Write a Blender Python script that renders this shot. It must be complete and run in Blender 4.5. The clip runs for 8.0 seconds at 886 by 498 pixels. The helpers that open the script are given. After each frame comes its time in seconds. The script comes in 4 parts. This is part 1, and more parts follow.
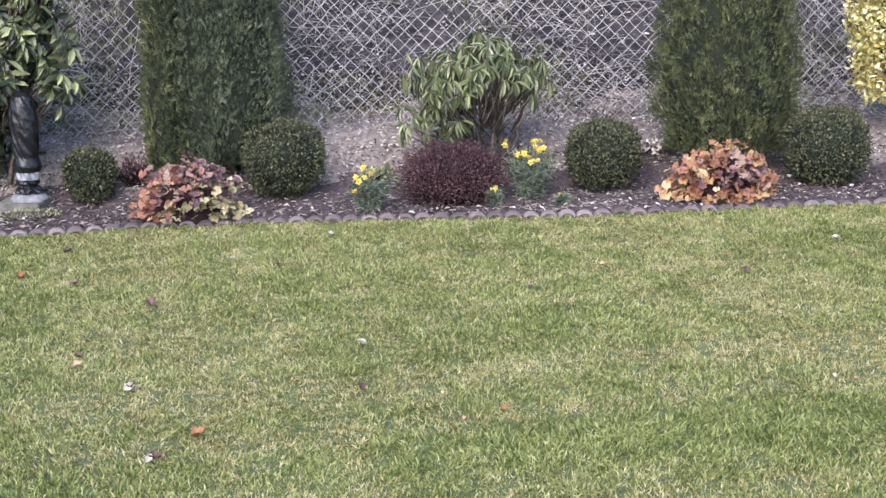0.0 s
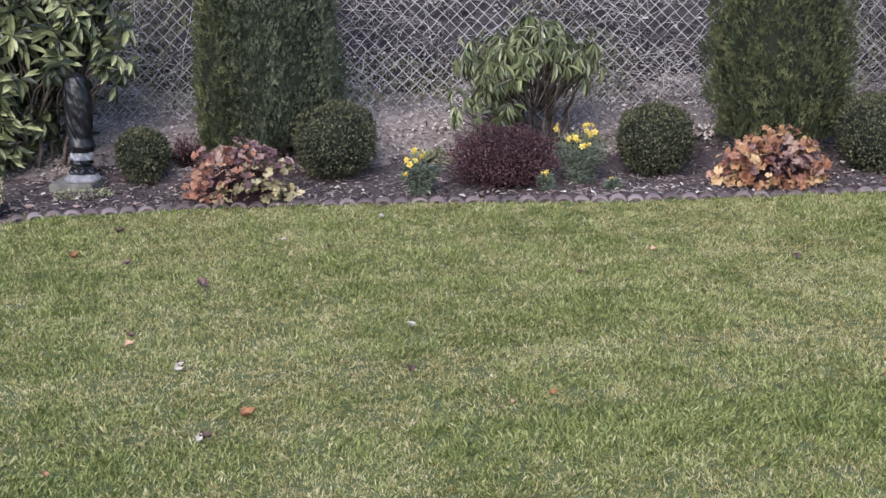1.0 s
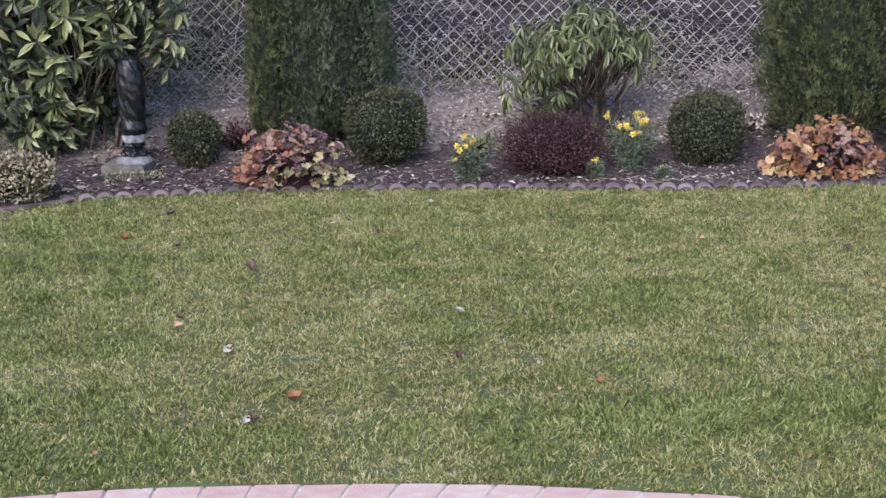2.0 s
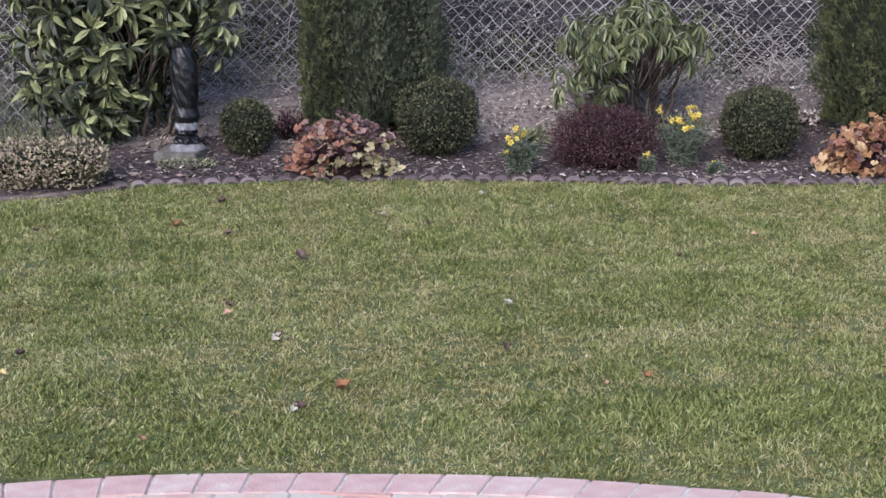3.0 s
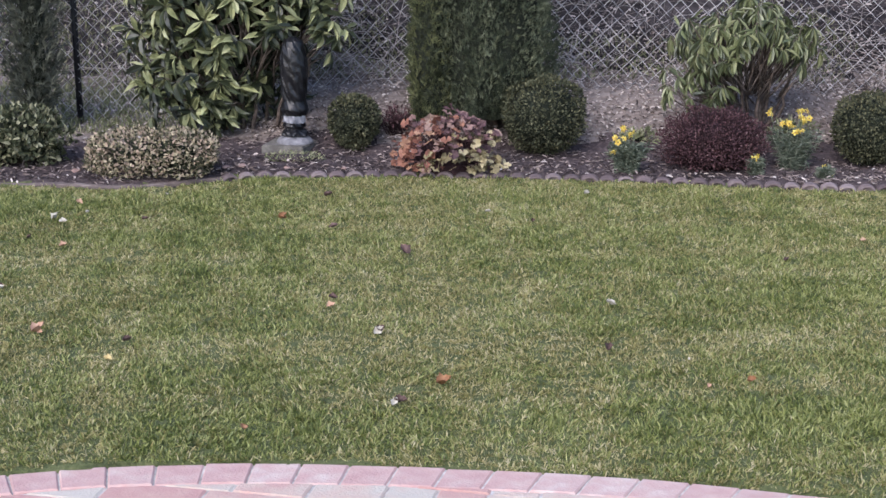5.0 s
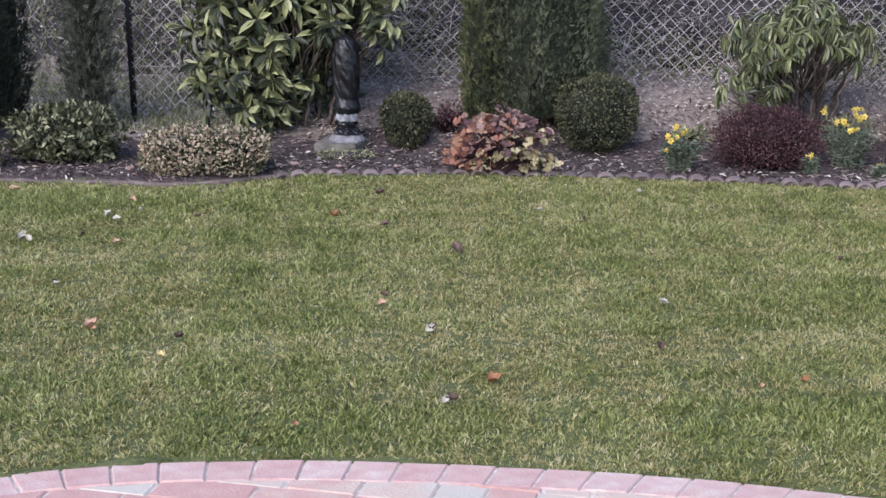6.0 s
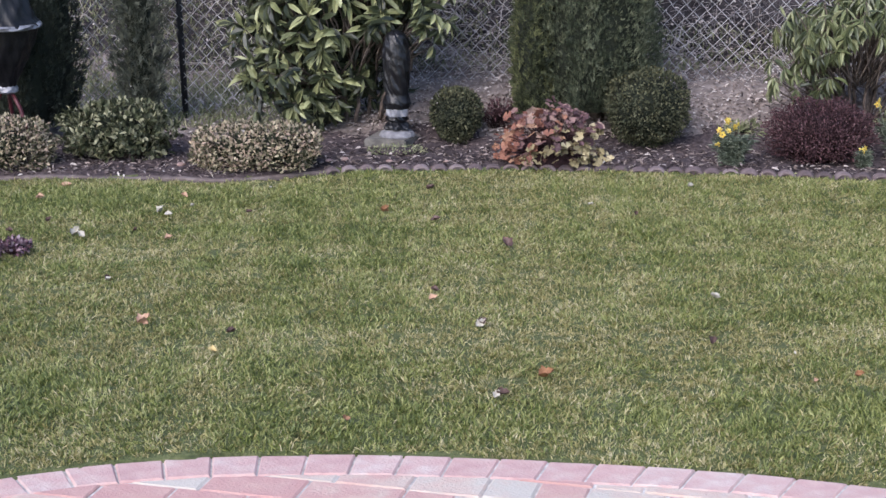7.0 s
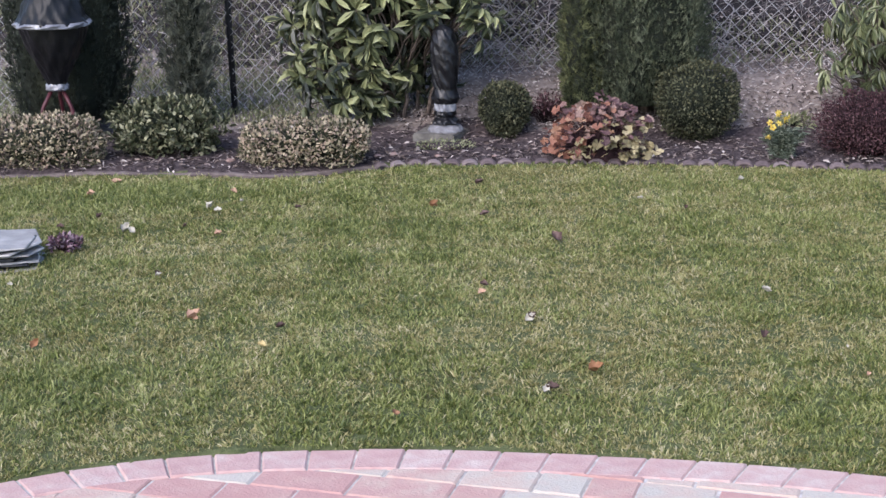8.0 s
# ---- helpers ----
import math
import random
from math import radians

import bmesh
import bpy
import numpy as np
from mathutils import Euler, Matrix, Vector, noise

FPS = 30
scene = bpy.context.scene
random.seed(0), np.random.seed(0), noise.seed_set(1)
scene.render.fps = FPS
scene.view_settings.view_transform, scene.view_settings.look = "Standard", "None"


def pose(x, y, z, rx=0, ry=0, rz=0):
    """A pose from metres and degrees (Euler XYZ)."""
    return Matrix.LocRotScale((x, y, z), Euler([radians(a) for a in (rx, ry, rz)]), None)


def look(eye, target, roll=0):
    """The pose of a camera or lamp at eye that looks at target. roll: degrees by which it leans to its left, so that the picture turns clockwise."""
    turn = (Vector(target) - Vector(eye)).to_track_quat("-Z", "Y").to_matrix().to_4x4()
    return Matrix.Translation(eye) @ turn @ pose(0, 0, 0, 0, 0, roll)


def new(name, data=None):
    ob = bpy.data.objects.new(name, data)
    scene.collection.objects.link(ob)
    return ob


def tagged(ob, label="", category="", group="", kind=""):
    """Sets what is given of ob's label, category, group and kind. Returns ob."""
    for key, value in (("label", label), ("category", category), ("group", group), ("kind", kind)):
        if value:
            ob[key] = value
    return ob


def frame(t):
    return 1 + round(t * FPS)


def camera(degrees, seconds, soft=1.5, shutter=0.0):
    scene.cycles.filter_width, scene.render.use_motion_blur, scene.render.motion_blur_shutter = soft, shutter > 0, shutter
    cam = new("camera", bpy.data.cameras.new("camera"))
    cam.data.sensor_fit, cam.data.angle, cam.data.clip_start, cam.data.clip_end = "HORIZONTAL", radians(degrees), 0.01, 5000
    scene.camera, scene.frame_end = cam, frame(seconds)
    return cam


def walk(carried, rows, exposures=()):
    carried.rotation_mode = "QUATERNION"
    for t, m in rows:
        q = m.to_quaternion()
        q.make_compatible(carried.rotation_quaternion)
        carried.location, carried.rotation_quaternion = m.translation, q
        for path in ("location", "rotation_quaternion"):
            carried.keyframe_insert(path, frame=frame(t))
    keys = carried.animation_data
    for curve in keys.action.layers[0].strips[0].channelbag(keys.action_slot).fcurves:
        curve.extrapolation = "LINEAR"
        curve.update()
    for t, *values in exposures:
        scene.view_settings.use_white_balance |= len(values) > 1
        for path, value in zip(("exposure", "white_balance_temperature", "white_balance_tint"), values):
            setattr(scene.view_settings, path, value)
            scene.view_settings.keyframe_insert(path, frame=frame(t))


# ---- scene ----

# ---- camera and its turn at the window ----
cam = camera(29.6, 8.0, soft=1.5)
EYE = 2.0
# seconds, x, y, z off the eye, yaw, pitch, roll
ROWS = [
    (0.0, 0.005, 0.010, 0.003, -14.219, -13.313, -0.935),
    (0.5, 0.004, 0.007, 0.004, -13.335, -13.593, -0.870),
    (1.0, 0.003, 0.004, 0.005, -12.450, -13.862, -0.804),
    (1.5, 0.002, 0.002, 0.005, -11.588, -14.103, -0.658),
    (3.0, 0.001, -0.001, 0.003, -8.988, -14.583, 0.028),
    (3.5, 0.000, -0.001, 0.002, -8.088, -14.631, 0.273),
    (4.0, 0.000, 0.000, 0.000, -7.181, -14.649, 0.430),
    (4.5, 0.000, 0.001, -0.002, -6.256, -14.648, 0.539),
    (6.0, 0.000, 0.009, -0.010, -3.515, -14.704, 0.290),
    (6.5, 0.000, 0.012, -0.014, -2.614, -14.761, 0.035),
    (7.0, 0.000, 0.016, -0.017, -1.732, -14.838, -0.317),
    (7.5, 0.000, 0.021, -0.022, -0.864, -14.907, -0.681),
    (8.0, 0.000, 0.026, -0.026, 0.000, -14.960, -1.000),
]


def aim(x, y, z, yaw, pitch, roll):
    eye = Vector((x, y, EYE + z))
    a, b = radians(yaw), radians(pitch)
    return look(eye, eye + Vector((-math.sin(a) * math.cos(b), math.cos(a) * math.cos(b), math.sin(b))), roll)


walk(cam, [(t, aim(*r)) for t, *r in ROWS],
     exposures=[(0.0, 1.82, 6300, 14), (0.5, 1.70, 6300, 14), (1.0, 1.37, 6300, 14), (1.5, 1.28, 6300, 14), (3.0, 1.16, 6300, 15), (8.0, 1.23, 6300, 16)])

# ---- overcast light ----
world = bpy.data.worlds.new("sky")
scene.world = world
world.use_nodes = True
wn, wl = world.node_tree.nodes, world.node_tree.links
sky = wn.new("ShaderNodeTexSky")
sky.sky_type, sky.sun_disc = "NISHITA", False
sky.sun_elevation, sky.sun_rotation = radians(38), radians(215)
sky.air_density, sky.dust_density, sky.ozone_density = 1.0, 1.5, 2.0
wl.new(sky.outputs["Color"], wn["Background"].inputs["Color"])
wn["Background"].inputs["Strength"].default_value = 0.15
sun = new("sun", bpy.data.lights.new("sun", "SUN"))
sun.data.energy, sun.data.angle, sun.data.color = 1.25, radians(40), (1.0, 0.97, 0.94)
# from behind the camera, to its left, fairly high
sun.matrix_world = look((-4, -5, 8), (0, 3.0, 0))

R = np.random.default_rng(7)


# ---- materials ----
def hexc(h):
    """A colour from a plain sRGB hex string."""
    v = [int(h[i:i + 2], 16) / 255 for i in (0, 2, 4)]
    return [c / 12.92 if c <= 0.04045 else ((c + 0.055) / 1.055) ** 2.4 for c in v] + [1]


def muted(h, k):
    """The colour h, drawn by the share k towards the grey of its own lightness."""
    c = hexc(h)
    g = 0.3 * c[0] + 0.6 * c[1] + 0.1 * c[2]
    return [v + (g - v) * k for v in c[:3]] + [1]


def mat(name, stops, scale=20.0, rough=0.75, bump=0.2, bscale=0.0, island=0.0, obj=0.0, thin=0.0, spec=0.3, broad=1.2, wave=0.35, metal=0.0, patch=0.0, dull=0.15):
    """A procedural surface. stops: hex colours along a ramp that is driven by fine noise, by the loose piece and by the object;
    broad noise (broad per metre) shifts it as well; thin lets light through, as leaves do."""
    m = bpy.data.materials.new(name)
    m.use_nodes = True
    nt = m.node_tree
    n, l = nt.nodes, nt.links
    b = n["Principled BSDF"]
    tc = n.new("ShaderNodeTexCoord")
    geo = n.new("ShaderNodeNewGeometry")

    def noise_of(s, vec, detail=4.0):
        t = n.new("ShaderNodeTexNoise")
        t.inputs["Scale"].default_value, t.inputs["Detail"].default_value = s, detail
        l.new(vec, t.inputs["Vector"])
        return t.outputs["Fac"]

    def maths(op, a, c):
        t = n.new("ShaderNodeMath")
        t.operation = op
        for k, v in enumerate((a, c)):
            if isinstance(v, (int, float)):
                t.inputs[k].default_value = v
            else:
                l.new(v, t.inputs[k])
        return t.outputs[0]

    fine = noise_of(scale, tc.outputs["Object"])
    wide = noise_of(broad, geo.outputs["Position"], 3.0)
    info = n.new("ShaderNodeObjectInfo")
    f = maths("MULTIPLY", maths("SUBTRACT", fine, 0.5), max(0.0, 1.4 - island - obj))
    f = maths("ADD", f, maths("MULTIPLY", maths("SUBTRACT", wide, 0.5), wave * 2))
    f = maths("ADD", f, maths("MULTIPLY", maths("SUBTRACT", geo.outputs["Random Per Island"], 0.5), island))
    f = maths("ADD", f, maths("MULTIPLY", maths("SUBTRACT", info.outputs["Random"], 0.5), obj))
    if patch:
        f = maths("ADD", f, maths("MULTIPLY", maths("SUBTRACT", noise_of(1.1, geo.outputs["Position"], 2.0), 0.5), patch * 2))
    f = maths("ADD", f, 0.5)
    ramp = n.new("ShaderNodeValToRGB")
    e = ramp.color_ramp.elements
    while len(e) < len(stops):
        e.new(0.5)
    for k, c in enumerate(stops):
        e[k].position, e[k].color = 0.12 + 0.76 * k / max(1, len(stops) - 1), muted(c, dull)
    l.new(f, ramp.inputs["Fac"])
    l.new(ramp.outputs["Color"], b.inputs["Base Color"])
    b.inputs["Roughness"].default_value = rough
    b.inputs["Specular IOR Level"].default_value = spec
    b.inputs["Metallic"].default_value = metal
    if bump:
        bp = n.new("ShaderNodeBump")
        bp.inputs["Strength"].default_value, bp.inputs["Distance"].default_value = bump, 0.01
        l.new(noise_of(bscale or scale * 2, tc.outputs["Object"], 6.0), bp.inputs["Height"])
        l.new(bp.outputs["Normal"], b.inputs["Normal"])
    if thin:
        tr = n.new("ShaderNodeBsdfTranslucent")
        l.new(ramp.outputs["Color"], tr.inputs["Color"])
        mx = n.new("ShaderNodeMixShader")
        mx.inputs[0].default_value = thin
        l.new(b.outputs[0], mx.inputs[1])
        l.new(tr.outputs[0], mx.inputs[2])
        l.new(mx.outputs[0], n["Material Output"].inputs["Surface"])
    return m


M_LUSH = mat("green_blades", ["445024", "5c6830", "737b3e", "8b9050", "a2a36a"], 3, 0.5, 0, island=0.75, thin=0.2, broad=7, wave=0.25, patch=0.15, dull=0.05, spec=0.4)
M_STRAW = mat("straw_blades", ["646235", "807a49", "978f5a", "aaa172", "bab08c"], 3, 0.6, 0, island=0.75, thin=0.2, broad=7, wave=0.25, patch=0.15, dull=0.05)
M_TURF = mat("turf_soil", ["3c4422", "525a2e", "686a40"], 60, 0.95, 0.9, broad=9)
M_LAWN = mat("lawn", ["3e4820", "545c2c", "6a6e3c", "807c4c"], 45, 0.9, 0.9, broad=3, patch=0.2, dull=0.05)
M_MULCH = mat("mulch_soil", ["2e2627", "463b3c", "605352"], 40, 0.95, 0.8)
M_CHIP = mat("mulch_chips", ["2a2324", "4c4041", "72645f", "988a84"], 30, 0.9, 0.2, island=0.9)
M_LITTER = mat("leaf_litter", ["64564f", "908078", "b0a29a", "c8beb6"], 20, 0.85, 0.2, island=0.95, thin=0.15)
M_FOOT = mat("littered_soil", ["5a504a", "786c66", "94887f"], 25, 0.95, 0.8)
# Bank soil, darkened so that shadow between the twigs sits in its colour.
M_BANK = mat("shadowed_bank_soil", ["151214", "282324", "453e3d"], 12, 0.95, 0.8)
M_TWIG = mat("dry_twigs", ["2c2727", "5a5150", "8d8380", "bab0aa"], 20, 0.9, 0.0, island=1.0, broad=2.5, wave=0.5)
M_WEED = mat("bank_weeds", ["586040", "7a8056", "a09e7a"], 10, 0.7, 0, island=0.8, thin=0.2)
M_WIRE = mat("galvanised_wire", ["a2a0a2", "b8b6b6", "cccaca"], 40, 0.5, 0.1, metal=0.1, spec=0.5)
M_POST = mat("black_post", ["17181a", "222326", "303134"], 30, 0.5, 0.15)
M_EDGE = mat("edging_concrete", ["4c4142", "695a5a", "887a79"], 30, 0.9, 0.5, obj=0.6)
M_STRIP = mat("edging_strip", ["4f4542", "665955", "7e716c"], 20, 0.9, 0.4)
M_PAVER = mat("paver_concrete", ["b88a82", "bd968a", "c0a898", "bab0a2"], 16, 0.85, 0.5, bscale=90, obj=0.75, wave=0.3, broad=9)
M_RIM = mat("pink_paver_concrete", ["b58c86", "bd978f", "c1a299", "c8b4aa"], 16, 0.85, 0.5, bscale=90, obj=0.35, wave=0.4, broad=9)
M_PAVERS = mat("paver_field_concrete", ["b98c84", "c29b90", "c3a898", "bdae9c"], 16, 0.85, 0.35, bscale=90, island=0.62, wave=0.15, broad=6)
M_SAND = mat("joint_sand", ["8c847e", "b0a8a0", "d0cac4"], 30, 0.95, 0.4)
M_STONE = mat("plinth_concrete", ["4e4a46", "67635c", "807b73"], 25, 0.9, 0.5)
M_DOME = mat("grey_cast_stone", ["5c5b5f", "757478", "8f8e92"], 25, 0.7, 0.3)
M_BAG = mat("black_plastic", ["0e0e10", "151518", "1e1e22"], 12, 0.3, 0.8, bscale=26, spec=0.35)
# Greyer than the other black wraps: a trace of sky sheen in the colour.
M_HOOD = mat("grey_sheen_plastic", ["0f1012", "18191c", "26282c"], 6, 0.42, 0.6, bscale=16, spec=0.25, broad=4)
M_BAGEDGE = mat("pale_plastic_hem", ["4c4d54", "74757d", "a0a1a8"], 20, 0.3, 0.4, spec=0.6)
M_RED = mat("red_paint", ["3a1419", "56222a"], 20, 0.4, 0.1)
M_TARP = mat("grey_plastic_sheet", ["7a7674", "96928e", "b2aeaa"], 12, 0.45, 0.5, bscale=25, spec=0.35)
M_BARK = mat("grey_bark", ["3b322c", "5b4f47", "7a6d62"], 40, 0.9, 0.5)
# Near-black cores: the shade deep inside each plant, put into the colour.
M_CORE = mat("inner_shade", ["10140c", "1a2014", "24291a"], 30, 0.9, 0.6)
# Shade inside the reddish plants painted on; their dark red twigs use it too.
M_REDCORE = mat("red_twigs_and_inner_shade", ["1c1012", "2c191c", "3a2326"], 30, 0.9, 0.6)
M_BOX = mat("boxwood_leaves", ["2b2f22", "3c402d", "4f523a", "6a694c"], 20, 0.7, 0, island=0.8, thin=0.15, spec=0.15, broad=6, wave=0.4)
M_BOXTIP = mat("boxwood_tips", ["454630", "585638", "6c6844"], 20, 0.8, 0, island=0.7, thin=0.15, spec=0.15)
M_THUJA = mat("thuja_sprays", ["2b321f", "3f462c", "565c3a", "787a4a"], 10, 0.7, 0, island=0.6, thin=0.2, broad=9, wave=0.65, patch=0.2)
M_THUJA2 = mat("deep_thuja_sprays", ["2a3226", "3c4532", "515a42", "70755a"], 10, 0.7, 0, island=0.6, thin=0.2, broad=9, wave=0.65, patch=0.2)
M_DARKTHUJA = mat("dark_thuja_sprays", ["20261f", "2c332a", "3a4234"], 10, 0.65, 0, island=0.8, thin=0.15)
M_JUNIPER = mat("juniper_sprays", ["3a3f35", "4c5145", "636656"], 10, 0.65, 0, island=0.8, thin=0.2)
M_RHODO = mat("rhododendron_leaves", ["3a4229", "535c3a", "6e774a", "8e9266"], 12, 0.4, 0, island=0.9, thin=0.2, spec=0.5)
M_RHODO1 = mat("rhododendron_leaf", ["3a4229", "535c3a", "6e774a", "8e9266"], 12, 0.4, 0, obj=0.95, thin=0.2, spec=0.5)
M_LAUREL = mat("laurel_leaves", ["20271a", "2f3722", "454d2f", "686e42", "a0a470"], 12, 0.4, 0, island=0.95, thin=0.2, spec=0.5)
# Laurel's leaf colours toned down, so the shade inside the crown is painted in.
M_INNER = mat("inner_shade_laurel_leaves", ["1c2217", "2a3120", "3a422a"], 12, 0.5, 0, island=0.9, thin=0.1)
M_LAUREL1 = mat("laurel_leaf", ["20271a", "2f3722", "454d2f", "686e42", "a0a470"], 12, 0.4, 0, obj=0.95, thin=0.2, spec=0.5)
M_RUST = mat("rust_heuchera_leaves", ["5c382f", "845241", "a06c54", "b58e6c"], 30, 0.6, 0, obj=0.6, thin=0.25, broad=12, wave=0.4)
M_PLUM = mat("plum_heuchera_leaves", ["4c363a", "6e4e50", "8c6a64", "a28878"], 30, 0.6, 0, obj=0.7, thin=0.2, broad=12, wave=0.4)
M_BUFF = mat("buff_heuchera_leaves", ["605a40", "887c56", "a89a6c", "c4b68e"], 30, 0.6, 0, obj=0.7, thin=0.25, broad=12, wave=0.4)
M_AMBER = mat("amber_heuchera_leaves", ["6a4430", "925e40", "b08452", "caaa7a"], 30, 0.6, 0, obj=0.7, thin=0.25, broad=12, wave=0.4)
M_BARB = mat("barberry_leaves", ["36272a", "4c3236", "604347", "755a5a"], 20, 0.85, 0, island=0.65, thin=0.15, spec=0.1)
M_FLOWLEAF = mat("grey_green_leaves", ["3f4a3b", "5c6755", "868e7a"], 20, 0.55, 0, island=0.9, thin=0.2)
M_PETAL = mat("yellow_petals", ["d2a81c", "e6c830", "f2de5c"], 20, 0.5, 0, island=0.8, thin=0.3)
M_VARIEG = mat("variegated_leaves", ["343826", "5a583f", "8e8466", "c0b392", "a8927e"], 20, 0.7, 0, island=1.1, thin=0.2, spec=0.15)
M_EUON = mat("green_variegated_leaves", ["2e3422", "444a30", "646648", "9c9a78"], 20, 0.65, 0, island=1.0, thin=0.2, spec=0.2)
M_GOLD = mat("golden_leaves", ["7c7430", "b4a450", "d0c070", "e4dca4"], 20, 0.5, 0, island=1.0, thin=0.25)
M_MAGENTA = mat("magenta_heather", ["46303a", "6e4a58", "98828a"], 20, 0.7, 0, island=1.0)


# ---- mesh helpers ----
def raw_mesh(name, verts, faces, material, smooth=False):
    """faces: arrays of vertex numbers, each of one face size."""
    me = bpy.data.meshes.new(name)
    verts = np.asarray(verts, np.float32)
    faces = [np.asarray(f, np.int32) for f in faces if len(f)]
    me.vertices.add(len(verts))
    me.vertices.foreach_set("co", verts.ravel())
    me.loops.add(sum(f.size for f in faces))
    me.loops.foreach_set("vertex_index", np.concatenate([f.ravel() for f in faces]))
    me.polygons.add(sum(len(f) for f in faces))
    sizes = np.concatenate([np.full(len(f), f.shape[1]) for f in faces])
    me.polygons.foreach_set("loop_start", np.concatenate([[0], np.cumsum(sizes)[:-1]]).astype(np.int32))
    me.update(calc_edges=True)
    me.polygons.foreach_set("use_smooth", np.full(len(me.polygons), smooth, bool))
    me.materials.append(material)
    return me


def bm_mesh(name, bm, material, smooth=False):
    me = bpy.data.meshes.new(name)
    bm.to_mesh(me)
    bm.free()
    me.materials.append(material)
    me.polygons.foreach_set("use_smooth", np.full(len(me.polygons), smooth, bool))
    return me


def thing(name, x, y, z, label, category, group="", turn=0.0):
    ob = new(name)
    ob.matrix_basis = pose(x, y, z, 0, 0, turn)
    return tagged(ob, label, category, group)


def part(name, me, parent, label="", m=None):
    ob = new(name, me)
    ob.parent = parent
    if m is not None:
        ob.matrix_basis = m
    return tagged(ob, label, kind="stuff" if name in ("foliage", "branchwork", "stalk_tuft", "stem_tuft", "crown", "wire_mesh") else "")


def unit(v):
    return v / np.maximum(np.linalg.norm(v, axis=-1, keepdims=True), 1e-9)


LEAF = (np.array([[0, 0, 0], [-0.42, 0.35, 0.05], [0, 0.4, -0.06], [0.42, 0.35, 0.05], [-0.33, 0.72, 0.0], [0, 0.75, -0.1], [0.33, 0.72, 0.0], [0, 1, -0.2]], float),
        [[(0, 2, 1), (0, 3, 2), (4, 5, 7), (5, 6, 7)], [(1, 2, 5, 4), (2, 3, 6, 5)]])
SMALL = (np.array([[0, 0, 0], [-0.5, 0.5, 0.1], [0.5, 0.5, 0.1], [0, 1, 0]], float), [[(0, 2, 1), (1, 2, 3)]])
ang = np.radians([-160, -125, -98, -66, -34, 0, 34, 66, 98, 125, 160])
rad = np.array([0.40, 0.49, 0.41, 0.54, 0.45, 0.57, 0.45, 0.54, 0.41, 0.49, 0.40])
LOBED = (np.concatenate([[[0, 0.42, -0.06]], np.stack([np.sin(ang) * rad * 1.05, 0.42 + np.cos(ang) * rad, np.tile([0.12, -0.02, 0.05, 0.02], 3)[:11]], 1)]),
         [[(0, k + 1, k + 2) for k in range(10)]])
SPRAY = (np.array([[-0.10, 0, 0], [0.10, 0, 0], [0, 1, 0], [-0.05, 0.1, 0], [-0.05, 0.35, 0.02], [-0.5, 0.62, 0.1], [0.05, 0.1, 0], [0.05, 0.35, 0.02], [0.5, 0.62, 0.1],
                   [-0.03, 0.4, 0], [-0.02, 0.62, 0], [-0.34, 0.9, -0.06], [0.03, 0.4, 0], [0.02, 0.62, 0], [0.34, 0.9, -0.06]], float),
         [[(0, 1, 2), (3, 4, 5), (6, 8, 7), (9, 10, 11), (12, 14, 13)]])


def scatter(name, P, A, N, L, W, template, material):
    """One mesh of many leaves: bases P, long axes A, upper sides N, lengths L, widths W."""
    tv, tf = template
    A = unit(A)
    S = unit(np.cross(A, N))
    N = np.cross(S, A)
    L, W = np.broadcast_to(L, len(P))[:, None, None], np.broadcast_to(W, len(P))[:, None, None]
    V = P[:, None] + tv[None, :, 0:1] * W * S[:, None] + tv[None, :, 1:2] * L * A[:, None] + tv[None, :, 2:3] * L * N[:, None]
    k = len(tv)
    faces = [(np.asarray(f)[None] + (np.arange(len(P)) * k)[:, None, None]).reshape(-1, len(f[0])) for f in tf]
    return raw_mesh(name, V.reshape(-1, 3), faces, material)


def pieces(parent, P, A, N, L, W, template, material):
    """Leaves that can be told apart, each a part of its own on one of three shared meshes."""
    tv, tf = template
    kinds = []
    for k in range(3):
        bent = tv.copy()
        bent[:, 2] = bent[:, 2] * (0.6 + 0.5 * k) + R.normal(0, 0.02, len(tv))
        bent[:, 0] *= 1 + R.normal(0, 0.06, len(tv))
        kinds.append(raw_mesh("leaf", bent, tf, material))
    A = unit(A)
    S = unit(np.cross(A, N))
    N = np.cross(S, A)
    for k in range(len(P)):
        m = np.eye(4)
        m[:3, 0], m[:3, 1], m[:3, 2], m[:3, 3] = S[k] * W[k], A[k] * L[k], N[k] * L[k], P[k]
        part("leaf", kinds[k % 3], parent, "", Matrix(m.tolist()))


def tubes(name, paths, radii, material, sides=4):
    """One mesh of many bent rods: paths (n, k, 3), radii (n, k)."""
    paths = np.asarray(paths, float)
    n, k, _ = paths.shape
    radii = np.broadcast_to(radii, (n, k))
    d = unit(np.gradient(paths, axis=1))
    ref = np.where(np.abs(d[:, :1, 2:3]) > 0.9, [[[1.0, 0, 0]]], [[[0, 0, 1.0]]])
    u = unit(np.cross(d, np.broadcast_to(ref, d.shape)))
    w = np.cross(d, u)
    a = np.arange(sides) / sides * 2 * np.pi
    V = paths[:, :, None] + radii[:, :, None, None] * (np.cos(a)[:, None] * u[:, :, None] + np.sin(a)[:, None] * w[:, :, None])
    i = np.arange(n * k * sides).reshape(n, k, sides)
    j = np.roll(i, -1, axis=2)
    q = np.stack([i[:, :-1], j[:, :-1], j[:, 1:], i[:, 1:]], -1).reshape(-1, 4)
    caps = np.concatenate([i[:, 0, ::-1], i[:, -1]])
    return raw_mesh(name, V.reshape(-1, 3), [q, caps], material, smooth=True)


